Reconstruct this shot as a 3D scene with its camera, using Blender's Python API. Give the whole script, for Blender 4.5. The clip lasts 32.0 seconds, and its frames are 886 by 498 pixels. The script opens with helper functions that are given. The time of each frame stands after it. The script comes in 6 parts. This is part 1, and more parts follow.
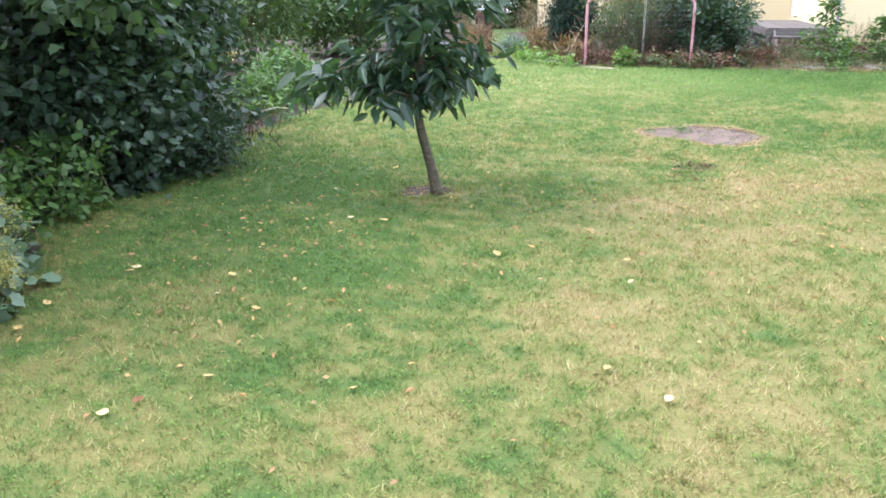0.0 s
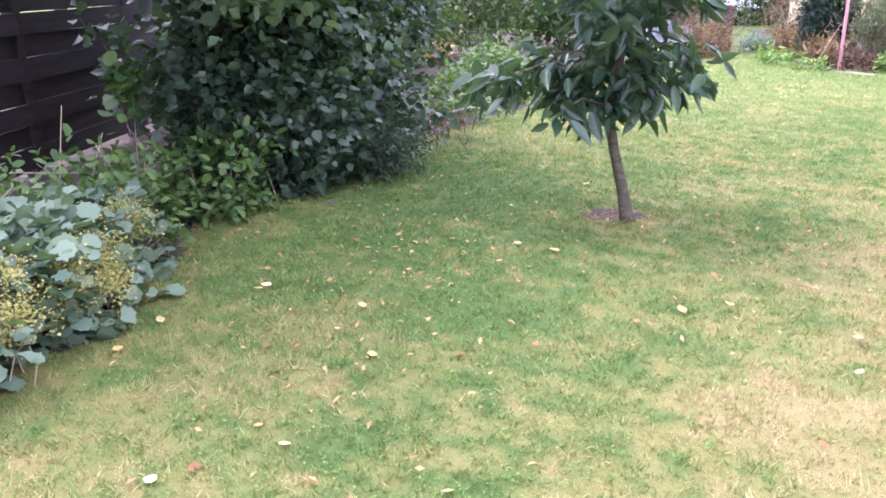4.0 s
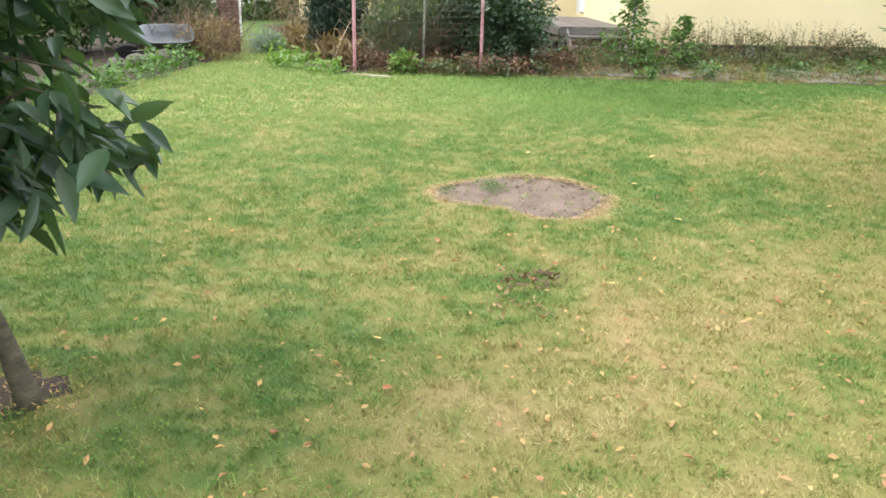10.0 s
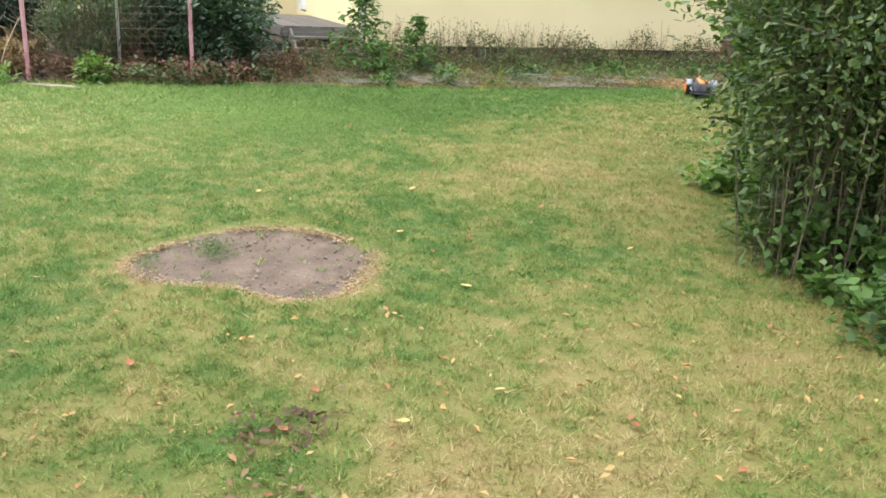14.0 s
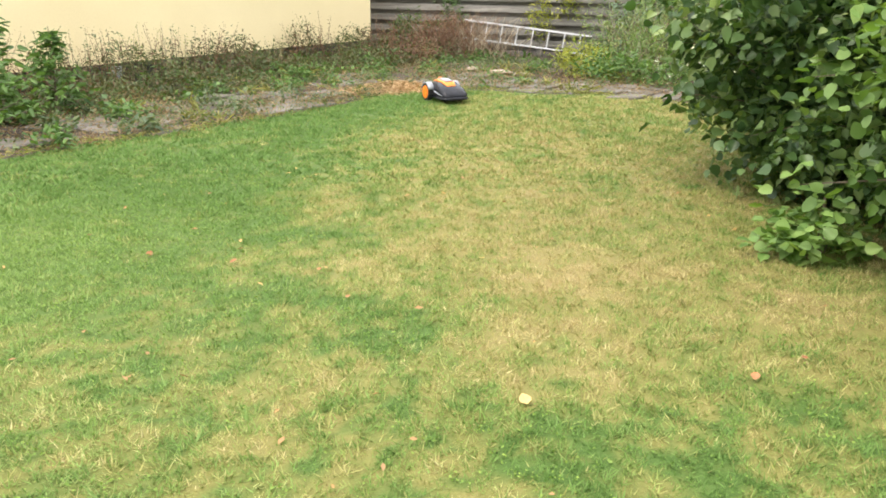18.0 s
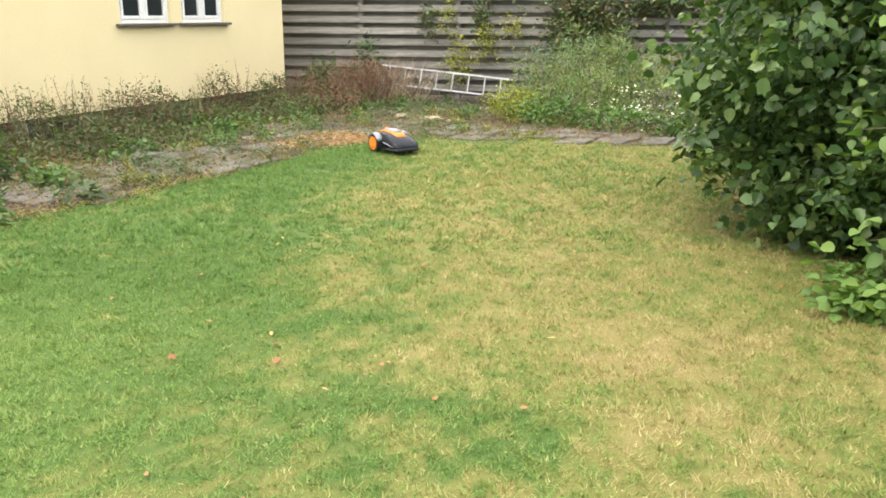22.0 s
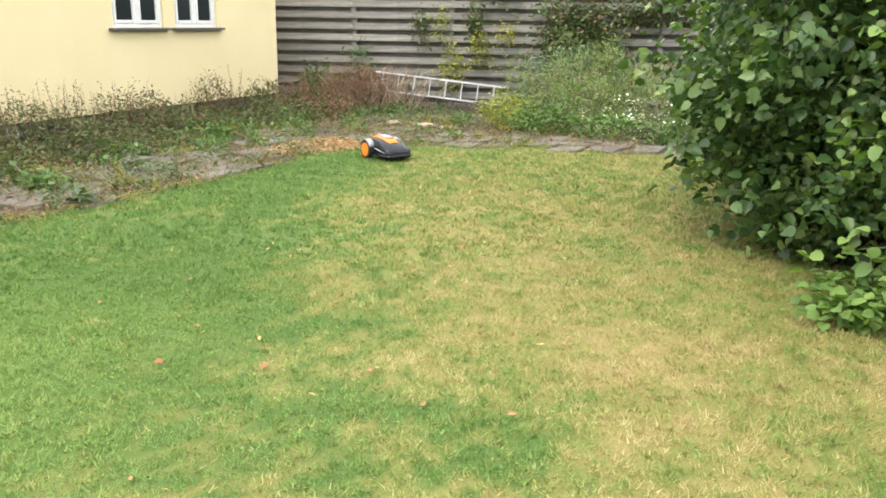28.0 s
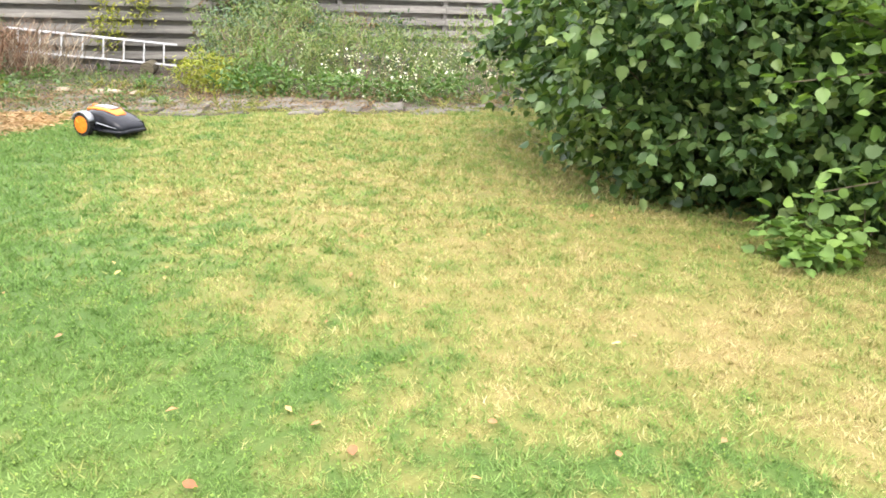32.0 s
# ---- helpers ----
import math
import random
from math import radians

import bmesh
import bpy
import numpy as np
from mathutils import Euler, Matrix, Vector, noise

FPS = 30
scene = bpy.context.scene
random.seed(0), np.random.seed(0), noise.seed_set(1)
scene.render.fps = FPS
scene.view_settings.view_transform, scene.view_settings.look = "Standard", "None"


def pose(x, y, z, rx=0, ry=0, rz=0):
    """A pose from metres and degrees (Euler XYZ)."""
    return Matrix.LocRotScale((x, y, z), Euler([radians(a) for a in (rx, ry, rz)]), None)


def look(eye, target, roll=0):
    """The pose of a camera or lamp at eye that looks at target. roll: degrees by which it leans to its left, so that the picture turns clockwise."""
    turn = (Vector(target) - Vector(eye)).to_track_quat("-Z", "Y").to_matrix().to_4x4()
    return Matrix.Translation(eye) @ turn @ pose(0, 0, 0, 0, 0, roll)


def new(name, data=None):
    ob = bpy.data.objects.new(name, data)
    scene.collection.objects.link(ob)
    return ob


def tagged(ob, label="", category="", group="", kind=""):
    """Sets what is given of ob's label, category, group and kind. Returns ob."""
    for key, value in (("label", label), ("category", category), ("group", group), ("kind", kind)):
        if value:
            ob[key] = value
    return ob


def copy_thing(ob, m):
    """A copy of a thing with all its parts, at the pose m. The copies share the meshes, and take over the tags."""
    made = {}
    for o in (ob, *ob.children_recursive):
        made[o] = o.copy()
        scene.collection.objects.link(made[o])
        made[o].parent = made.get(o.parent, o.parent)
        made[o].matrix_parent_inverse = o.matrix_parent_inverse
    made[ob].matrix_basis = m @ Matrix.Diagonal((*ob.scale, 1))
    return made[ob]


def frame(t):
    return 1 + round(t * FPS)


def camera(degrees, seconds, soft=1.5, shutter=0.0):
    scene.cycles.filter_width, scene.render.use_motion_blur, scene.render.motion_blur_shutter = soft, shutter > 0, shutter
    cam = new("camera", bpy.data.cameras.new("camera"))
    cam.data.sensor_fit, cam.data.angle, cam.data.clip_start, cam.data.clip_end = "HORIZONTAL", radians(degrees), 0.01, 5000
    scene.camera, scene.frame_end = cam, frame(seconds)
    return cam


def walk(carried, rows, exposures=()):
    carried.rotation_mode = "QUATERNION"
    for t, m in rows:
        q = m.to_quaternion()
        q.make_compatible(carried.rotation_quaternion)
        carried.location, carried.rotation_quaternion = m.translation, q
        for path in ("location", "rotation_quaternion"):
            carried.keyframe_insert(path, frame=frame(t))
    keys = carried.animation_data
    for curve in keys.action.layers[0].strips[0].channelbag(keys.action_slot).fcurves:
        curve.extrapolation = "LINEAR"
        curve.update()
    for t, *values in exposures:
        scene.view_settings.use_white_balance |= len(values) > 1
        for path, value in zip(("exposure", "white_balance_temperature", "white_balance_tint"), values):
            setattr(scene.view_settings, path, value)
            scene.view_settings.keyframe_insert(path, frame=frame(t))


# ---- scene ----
cam = camera(55.72, 32.0, soft=1.7)

# seconds, place in metres, heading, downward tilt and lean in degrees
PATH = [
    (0.0, 9.081, -4.163, 1.548, 75.55, 17.81, -0.46),
    (0.5, 9.005, -4.054, 1.540, 81.50, 17.58, 0.16),
    (1.0, 9.002, -4.055, 1.538, 80.62, 16.98, -0.34),
    (1.5, 9.002, -4.036, 1.534, 80.98, 18.23, -0.64),
    (2.0, 9.003, -3.983, 1.523, 82.34, 18.84, -1.25),
    (2.5, 8.760, -3.936, 1.519, 81.34, 18.69, -0.61),
    (3.0, 8.537, -3.831, 1.527, 84.62, 17.95, -1.04),
    (3.5, 8.383, -3.732, 1.509, 91.42, 18.26, -0.56),
    (5.5, 8.252, -3.719, 1.555, 89.70, 16.51, 0.24),
    (6.0, 8.244, -3.660, 1.562, 87.43, 16.74, -0.15),
    (6.5, 8.178, -3.570, 1.569, 82.62, 17.67, 0.80),
    (7.0, 7.947, -3.644, 1.559, 70.33, 16.42, -0.40),
    (7.5, 7.696, -3.421, 1.549, 69.36, 15.15, 1.51),
    (8.0, 7.368, -3.383, 1.550, 64.21, 14.60, 0.24),
    (8.5, 7.064, -3.317, 1.526, 64.46, 16.23, -0.54),
    (9.0, 6.728, -3.088, 1.495, 64.21, 18.95, 1.71),
    (9.5, 6.340, -2.950, 1.481, 58.00, 18.87, 0.28),
    (10.0, 6.068, -2.699, 1.486, 60.34, 18.45, 1.24),
    (10.5, 5.710, -2.620, 1.488, 50.84, 19.70, -1.39),
    (11.0, 5.503, -2.430, 1.475, 53.71, 20.42, 1.41),
    (11.5, 5.431, -2.415, 1.482, 50.69, 19.74, 0.78),
    (12.0, 5.446, -2.395, 1.491, 49.04, 18.38, 0.94),
    (12.5, 5.457, -2.375, 1.487, 47.68, 17.15, 0.47),
    (13.0, 5.408, -2.301, 1.462, 46.85, 19.18, 1.28),
    (13.5, 5.098, -2.223, 1.457, 37.21, 18.62, -0.58),
    (14.0, 4.803, -1.824, 1.433, 41.44, 17.99, 2.95),
    (14.5, 4.302, -1.574, 1.414, 36.29, 18.05, 2.73),
    (16.5, 2.454, -0.776, 1.465, 24.57, 22.11, 0.91),
    (17.0, 1.953, -0.657, 1.461, 16.42, 20.71, 0.60),
    (17.5, 1.476, -0.504, 1.462, 15.28, 21.54, 2.41),
    (18.0, 0.967, -0.423, 1.482, 8.43, 18.42, 0.64),
    (18.5, 0.543, -0.218, 1.459, 3.74, 19.19, 2.65),
    (19.0, 0.177, -0.060, 1.517, 0.34, 18.21, 1.82),
    (19.5, -0.080, -0.006, 1.541, -3.58, 16.78, -0.43),
    (20.0, -0.041, 0.005, 1.533, 1.20, 16.88, 1.57),
    (20.5, -0.022, 0.010, 1.541, 1.40, 16.88, 0.05),
    (21.0, -0.006, 0.009, 1.544, -0.13, 16.53, 0.54),
    (21.5, -0.007, 0.010, 1.539, -0.32, 16.23, 0.30),
    (22.0, -0.006, 0.003, 1.546, -0.44, 15.83, 0.30),
    (22.5, 0.002, 0.006, 1.549, 0.18, 14.29, 0.25),
    (23.0, -0.000, 0.000, 1.552, 0.00, 13.87, 0.19),
    (23.5, 0.001, -0.001, 1.556, 0.39, 13.85, 0.08),
    (24.0, 0.005, -0.012, 1.555, 0.74, 13.29, 0.05),
    (24.5, 0.005, -0.012, 1.552, 1.29, 13.33, -0.01),
    (25.0, -0.002, -0.006, 1.551, 0.73, 13.55, -0.03),
    (25.5, -0.013, -0.001, 1.546, 0.77, 13.43, 0.06),
    (27.5, -0.029, -0.019, 1.543, -0.78, 14.90, 0.86),
    (28.0, 0.010, 0.007, 1.537, -0.94, 15.32, 0.85),
    (28.5, 0.036, 0.010, 1.535, -1.42, 15.50, 0.94),
    (29.0, 0.112, 0.036, 1.517, -1.07, 16.03, 2.15),
    (29.5, -0.102, 0.111, 1.528, -9.16, 16.35, 1.32),
    (30.0, -0.313, 0.223, 1.517, -11.65, 14.93, 1.15),
    (30.5, -0.513, 0.533, 1.461, -15.74, 11.65, 1.76),
    (31.0, -0.885, 0.843, 1.444, -19.55, 17.19, 0.50),
    (31.5, -1.219, 1.175, 1.416, -23.84, 16.52, 1.99),
    (32.0, -1.637, 1.450, 1.371, -30.09, 17.31, 1.98),
]
rows = []
for t, x, y, z, heading, tilt, lean in PATH:
    a, b = radians(heading), radians(tilt)
    ahead = Vector((-math.sin(a) * math.cos(b), math.cos(a) * math.cos(b), -math.sin(b)))
    rows.append((t, look((x, y, z), Vector((x, y, z)) + ahead, lean)))
# seconds, stops, kelvin, tint
EXPOSURES = [(0.0, 1.5, 5700, 18), (1.0, 1.7, 5800, 34), (2.0, 1.7, 5800, 34), (3.5, 1.84, 5600, 40), (6.0, 2.05, 5700, 46), (7.0, 1.4, 5500, 21), (8.0, 1.17, 5800, 8), (9.0, 1.24, 5900, 8), (10.0, 1.26, 6500, 9), (11.0, 1.38, 6900, 12), (12.0, 1.22, 6900, 10), (13.0, 1.2, 6900, 10), (14.0, 1.06, 6400, 8),
             (17.0, 1.38, 7000, 12), (19.0, 1.34, 7000, 9), (20.0, 1.16, 6800, 9), (21.0, 1.27, 6900, 9), (23.0, 1.3, 7000, 9), (28.0, 1.34, 6850, 9), (30.0, 1.5, 6700, 12), (32.0, 1.8, 6750, 13)]
walk(cam, rows, EXPOSURES)

# ---- sky and sun: an overcast afternoon ----
world = bpy.data.worlds.new("sky")
scene.world = world
world.use_nodes = True
wn = world.node_tree.nodes
wl = world.node_tree.links
sky = wn.new("ShaderNodeTexSky")
sky.sky_type, sky.sun_disc = "NISHITA", False
sky.sun_elevation, sky.sun_rotation = radians(64), radians(210)
sky.air_density, sky.dust_density, sky.ozone_density = 1.0, 4.0, 1.0
cloud = wn.new("ShaderNodeMixRGB")
cloud.inputs[0].default_value = 0.7
cloud.inputs[2].default_value = (11.0, 11.2, 11.6, 1)
wl.new(sky.outputs[0], cloud.inputs[1])
wl.new(cloud.outputs[0], wn["Background"].inputs[0])
wn["Background"].inputs[1].default_value = 0.15

sun = new("sun", bpy.data.lights.new("sun", "SUN"))
sun.data.energy, sun.data.angle, sun.data.color = 1.2, radians(24), (1.0, 0.96, 0.9)
sun.matrix_world = look((0, 0, 30), (4.0, 6.0, 15.0))

# ---- materials ----


def shader(name, rough=0.7, metal=0.0):
    m = bpy.data.materials.new(name)
    m.use_nodes = True
    p = m.node_tree.nodes["Principled BSDF"]
    p.inputs["Roughness"].default_value, p.inputs["Metallic"].default_value = rough, metal
    return m, m.node_tree.nodes, m.node_tree.links, p


def ramp(nodes, links, fac, stops):
    r = nodes.new("ShaderNodeValToRGB")
    while len(r.color_ramp.elements) < len(stops):
        r.color_ramp.elements.new(0.5)
    for e, (at, col) in zip(r.color_ramp.elements, stops):
        e.position, e.color = at, (*col, 1)
    links.new(fac, r.inputs[0])
    return r.outputs[0]


def noise_tex(nodes, links, scale, detail=4.0, where="Object", rough=0.55, stretch=None):
    c = nodes.new("ShaderNodeTexCoord")
    n = nodes.new("ShaderNodeTexNoise")
    n.inputs["Scale"].default_value, n.inputs["Detail"].default_value, n.inputs["Roughness"].default_value = scale, detail, rough
    if stretch:
        mp = nodes.new("ShaderNodeMapping")
        mp.inputs["Scale"].default_value = stretch
        links.new(c.outputs[where], mp.inputs[0])
        links.new(mp.outputs[0], n.inputs["Vector"])
    else:
        links.new(c.outputs[where], n.inputs["Vector"])
    return n.outputs["Fac"]


def mixed(nodes, links, a, b, fac, mode="MIX"):
    m = nodes.new("ShaderNodeMixRGB")
    m.blend_type = mode
    for i, v in ((0, fac), (1, a), (2, b)):
        if isinstance(v, (int, float)):
            m.inputs[i].default_value = v
        elif isinstance(v, tuple):
            m.inputs[i].default_value = (*v, 1)
        else:
            links.new(v, m.inputs[i])
    return m.outputs[0]


def bump(nodes, links, p, height, strength=0.3, distance=0.01):
    b = nodes.new("ShaderNodeBump")
    b.inputs["Strength"].default_value, b.inputs["Distance"].default_value = strength, distance
    links.new(height, b.inputs["Height"])
    links.new(b.outputs[0], p.inputs["Normal"])


def surface(name, dark, light, scale=6.0, fine=60.0, rough=0.75, metal=0.0, relief=0.25, depth=0.006, stretch=None, vary=0.0, grained=0.8, moss=0.0):
    """A two-scale material between two colours."""
    m, n, l, p = shader(name, rough, metal)
    big = noise_tex(n, l, scale, 5.0, stretch=stretch)
    small = noise_tex(n, l, fine, 6.0, stretch=stretch)
    col = ramp(n, l, big, ((0.3, dark), (0.7, light)))
    grain = ramp(n, l, small, ((0.3, (0.72, 0.72, 0.72)), (0.7, (1.15, 1.15, 1.15))))
    col = mixed(n, l, col, grain, grained, "MULTIPLY")
    if vary:
        o = n.new("ShaderNodeObjectInfo")
        tone = ramp(n, l, o.outputs["Random"], ((0.0, (1 - vary,) * 3), (1.0, (1 + vary,) * 3)))
        col = mixed(n, l, col, tone, 1.0, "MULTIPLY")
    if moss:
        patch = ramp(n, l, noise_tex(n, l, 4.0, 6.0, where="Generated"), ((0.45, (0, 0, 0)), (0.62, (moss, moss, moss))))
        col = mixed(n, l, col, (0.06, 0.065, 0.03), patch)
    l.new(col, p.inputs["Base Color"])
    bump(n, l, p, small, relief, depth)
    return m


def leaf_material(name, tones, rough=0.5, glow=0.3, spec=0.4, each=False):
    """Foliage: a tone for each leaf, with light passing through."""
    m, n, l, p = shader(name, rough)
    g = n.new("ShaderNodeNewGeometry")
    stops = [(i / max(1, len(tones) - 1), t) for i, t in enumerate(tones)]
    pick = n.new("ShaderNodeObjectInfo").outputs["Random"] if each else g.outputs["Random Per Island"]
    col = ramp(n, l, pick, stops)
    patch = ramp(n, l, noise_tex(n, l, 1.7, 2.0), ((0.35, (0.8, 0.85, 0.8)), (0.68, (1.18, 1.12, 1.0))))
    col = mixed(n, l, col, patch, 1.0, "MULTIPLY")
    l.new(col, p.inputs["Base Color"])
    p.inputs["Specular IOR Level"].default_value = spec
    t = n.new("ShaderNodeBsdfTranslucent")
    l.new(mixed(n, l, col, (1.2, 1.35, 0.5), 1.0, "MULTIPLY"), t.inputs[0])
    mix = n.new("ShaderNodeMixShader")
    mix.inputs[0].default_value = glow
    l.new(p.outputs[0], mix.inputs[1])
    l.new(t.outputs[0], mix.inputs[2])
    l.new(mix.outputs[0], n["Material Output"].inputs[0])
    return m


def lawn_material(name, green, straw, blade):
    """Grass between green and parched straw, by the mesh's own value 'dry'."""
    m, n, l, p = shader(name, 0.75)
    a = n.new("ShaderNodeAttribute")
    a.attribute_name = "dry"
    if blade:
        own = n.new("ShaderNodeAttribute")
        own.attribute_name = "tone"
        tone = own.outputs["Fac"]
    else:
        tone = noise_tex(n, l, 55.0, 6.0, rough=0.7)
    gcol = ramp(n, l, tone, tuple((i / (len(green) - 1), c) for i, c in enumerate(green)))
    scol = ramp(n, l, tone, tuple((i / (len(straw) - 1), c) for i, c in enumerate(straw)))
    gcol = mixed(n, l, gcol, ramp(n, l, a.outputs["Fac"], ((0.0, (0.82, 0.98, 0.99)), (0.24, (0.99, 1.0, 0.97)), (0.5, (1.1, 1.02, 0.9)))), 1.0, "MULTIPLY")
    r = n.new("ShaderNodeAttribute")
    r.attribute_name = "rich"
    gcol = mixed(n, l, gcol, ramp(n, l, r.outputs["Fac"], ((0.0, (1.0, 1.0, 1.0)), (1.0, (0.72, 0.83, 0.84)))), 1.0, "MULTIPLY")
    col = mixed(n, l, gcol, scol, a.outputs["Fac"])
    l.new(col, p.inputs["Base Color"])
    p.inputs["Specular IOR Level"].default_value = 0.2
    if not blade:
        bump(n, l, p, noise_tex(n, l, 90.0, 5.0), 0.6, 0.02)
    else:
        t = n.new("ShaderNodeBsdfTranslucent")
        l.new(col, t.inputs[0])
        mix = n.new("ShaderNodeMixShader")
        mix.inputs[0].default_value = 0.3
        l.new(p.outputs[0], mix.inputs[1])
        l.new(t.outputs[0], mix.inputs[2])
        l.new(mix.outputs[0], n["Material Output"].inputs[0])
    return m


GREENS = ((0.1, 0.148, 0.034), (0.168, 0.228, 0.054), (0.235, 0.302, 0.078), (0.325, 0.375, 0.12))
STRAWS = ((0.22, 0.17, 0.07), (0.36, 0.295, 0.13), (0.47, 0.405, 0.2), (0.62, 0.56, 0.33))
M_BLADE = lawn_material("grass blades", GREENS, STRAWS, True)
M_TURF = lawn_material("turf", ((0.05, 0.072, 0.015), (0.095, 0.13, 0.026), (0.15, 0.19, 0.042)), ((0.13, 0.098, 0.04), (0.23, 0.18, 0.075), (0.35, 0.28, 0.13)), False)
M_DIRT = surface("bare soil", (0.1, 0.07, 0.052), (0.19, 0.138, 0.104), 5.0, 55.0, 0.95, relief=0.8, depth=0.02)
M_EARTH = surface("garden earth", (0.028, 0.02, 0.014), (0.078, 0.056, 0.037), 2.5, 40.0, 0.95, relief=0.8, depth=0.02)
M_PLASTER = surface("yellow plaster", (0.73, 0.62, 0.37), (0.78, 0.67, 0.41), 0.8, 40.0, 0.9, relief=0.04, depth=0.002, grained=0.12)
M_PLINTH = surface("tarred plinth", (0.018, 0.017, 0.017), (0.05, 0.045, 0.042), 4.0, 50.0, 0.8)
M_WHITE = surface("white paint", (0.74, 0.75, 0.76), (0.83, 0.83, 0.82), 5.0, 60.0, 0.45, relief=0.05)
M_SILL = surface("slate sill", (0.07, 0.07, 0.075), (0.13, 0.13, 0.13), 9.0, 60.0, 0.6)
M_BOARD = surface("weathered grey board", (0.112, 0.108, 0.098), (0.262, 0.25, 0.226), 3.0, 22.0, 0.85, stretch=(0.5, 7, 7), vary=0.22, relief=0.4)
M_DARKWOOD = surface("dark stained board", (0.022, 0.018, 0.017), (0.05, 0.04, 0.036), 3.0, 25.0, 0.8, stretch=(0.5, 7, 7), vary=0.2)
M_SLAB = surface("paving slab", (0.075, 0.065, 0.06), (0.165, 0.145, 0.132), 3.5, 45.0, 0.9, vary=0.25, relief=0.5, moss=0.8)
M_BARK = surface("smooth bark", (0.048, 0.041, 0.026), (0.13, 0.112, 0.07), 14.0, 60.0, 0.85, stretch=(1, 1, 3), relief=0.5)
M_TWIG = surface("twig bark", (0.09, 0.07, 0.05), (0.2, 0.16, 0.11), 14.0, 60.0, 0.85, vary=0.25)
M_PALETWIG = surface("dry pale stem", (0.26, 0.21, 0.14), (0.42, 0.35, 0.25), 12.0, 60.0, 0.85, vary=0.3)
M_BROWNTWIG = surface("dead brown stem", (0.12, 0.065, 0.04), (0.26, 0.15, 0.09), 12.0, 60.0, 0.9, vary=0.3)
M_METAL = surface("galvanised metal", (0.55, 0.55, 0.56), (0.75, 0.75, 0.76), 8.0, 80.0, 0.4, 0.7, relief=0.05)
M_ALU = surface("dull aluminium", (0.36, 0.37, 0.38), (0.5, 0.51, 0.52), 8.0, 80.0, 0.5, 0.3, relief=0.05)
M_GOALRED = surface("faded red tube paint", (0.42, 0.16, 0.19), (0.58, 0.36, 0.38), 5.0, 80.0, 0.5, relief=0.1)
M_ROPE = surface("grey cord", (0.16, 0.16, 0.15), (0.26, 0.26, 0.24), 20.0, 90.0, 0.9)
M_DECK = surface("grey deck wood", (0.08, 0.07, 0.062), (0.18, 0.165, 0.15), 4.0, 30.0, 0.85, stretch=(0.6, 6, 6), vary=0.15)
M_BRICK = surface("old red brick", (0.2, 0.08, 0.06), (0.32, 0.15, 0.11), 9.0, 50.0, 0.9, vary=0.25, relief=0.5)
M_ROOFTILE = surface("red roof tile", (0.25, 0.1, 0.07), (0.36, 0.16, 0.11), 3.0, 30.0, 0.85)
M_BLACKPL = surface("black plastic", (0.012, 0.013, 0.017), (0.022, 0.024, 0.032), 12.0, 120.0, 0.22, relief=0.04)
M_BLACKPL.node_tree.nodes["Principled BSDF"].inputs["Specular IOR Level"].default_value = 0.2
M_RUBBER = surface("black rubber", (0.012, 0.012, 0.012), (0.025, 0.025, 0.025), 12.0, 90.0, 0.85)
M_ORANGE = surface("orange plastic", (0.78, 0.2, 0.02), (0.85, 0.25, 0.03), 9.0, 90.0, 0.4, relief=0.04)
M_GREYPL = surface("light grey plastic", (0.2, 0.215, 0.24), (0.27, 0.285, 0.31), 9.0, 90.0, 0.4, relief=0.04)
M_LGREY = surface("pale sheet", (0.4, 0.43, 0.46), (0.52, 0.55, 0.57), 2.0, 30.0, 0.5, relief=0.05)
M_REDSHED = surface("dark red boards", (0.1, 0.045, 0.04), (0.18, 0.085, 0.07), 3.0, 30.0, 0.8, stretch=(7, 7, 0.5))
M_SANDY = surface("sandy stone", (0.2, 0.16, 0.115), (0.36, 0.3, 0.225), 7.0, 60.0, 0.9, relief=0.5)
M_TARP = surface("pale grey sheeting", (0.24, 0.27, 0.3), (0.32, 0.35, 0.38), 2.0, 30.0, 0.5, relief=0.05)
M_NEIGHBOUR = surface("pale blue wall", (0.34, 0.4, 0.43), (0.42, 0.47, 0.5), 1.0, 30.0, 0.85)

L_CHERRY = leaf_material("cherry leaves", ((0.026, 0.06, 0.038), (0.046, 0.098, 0.056), (0.075, 0.135, 0.072), (0.05, 0.09, 0.066)), 0.34, 0.3, 0.6)
L_HEDGE = leaf_material("dark hedge leaves", ((0.026, 0.052, 0.034), (0.046, 0.086, 0.052), (0.082, 0.138, 0.084), (0.04, 0.074, 0.05)), 0.45, 0.3, 0.5)
L_HAZEL = leaf_material("hazel leaves", ((0.028, 0.064, 0.024), (0.05, 0.102, 0.035), (0.082, 0.15, 0.052), (0.125, 0.205, 0.074), (0.24, 0.32, 0.13)), 0.42, 0.32)
L_WILLOW = leaf_material("narrow leaves", ((0.03, 0.06, 0.022), (0.055, 0.1, 0.034), (0.1, 0.15, 0.055), (0.16, 0.2, 0.08)), 0.5, 0.3)
L_LOW = leaf_material("low plant leaves", ((0.05, 0.105, 0.032), (0.08, 0.16, 0.045), (0.125, 0.22, 0.06), (0.075, 0.14, 0.045)), 0.5, 0.3)
L_CLOVER = leaf_material("clover leaves", ((0.07, 0.13, 0.03), (0.11, 0.19, 0.045), (0.16, 0.25, 0.06), (0.22, 0.31, 0.085)), 0.65, 0.3, 0.2)
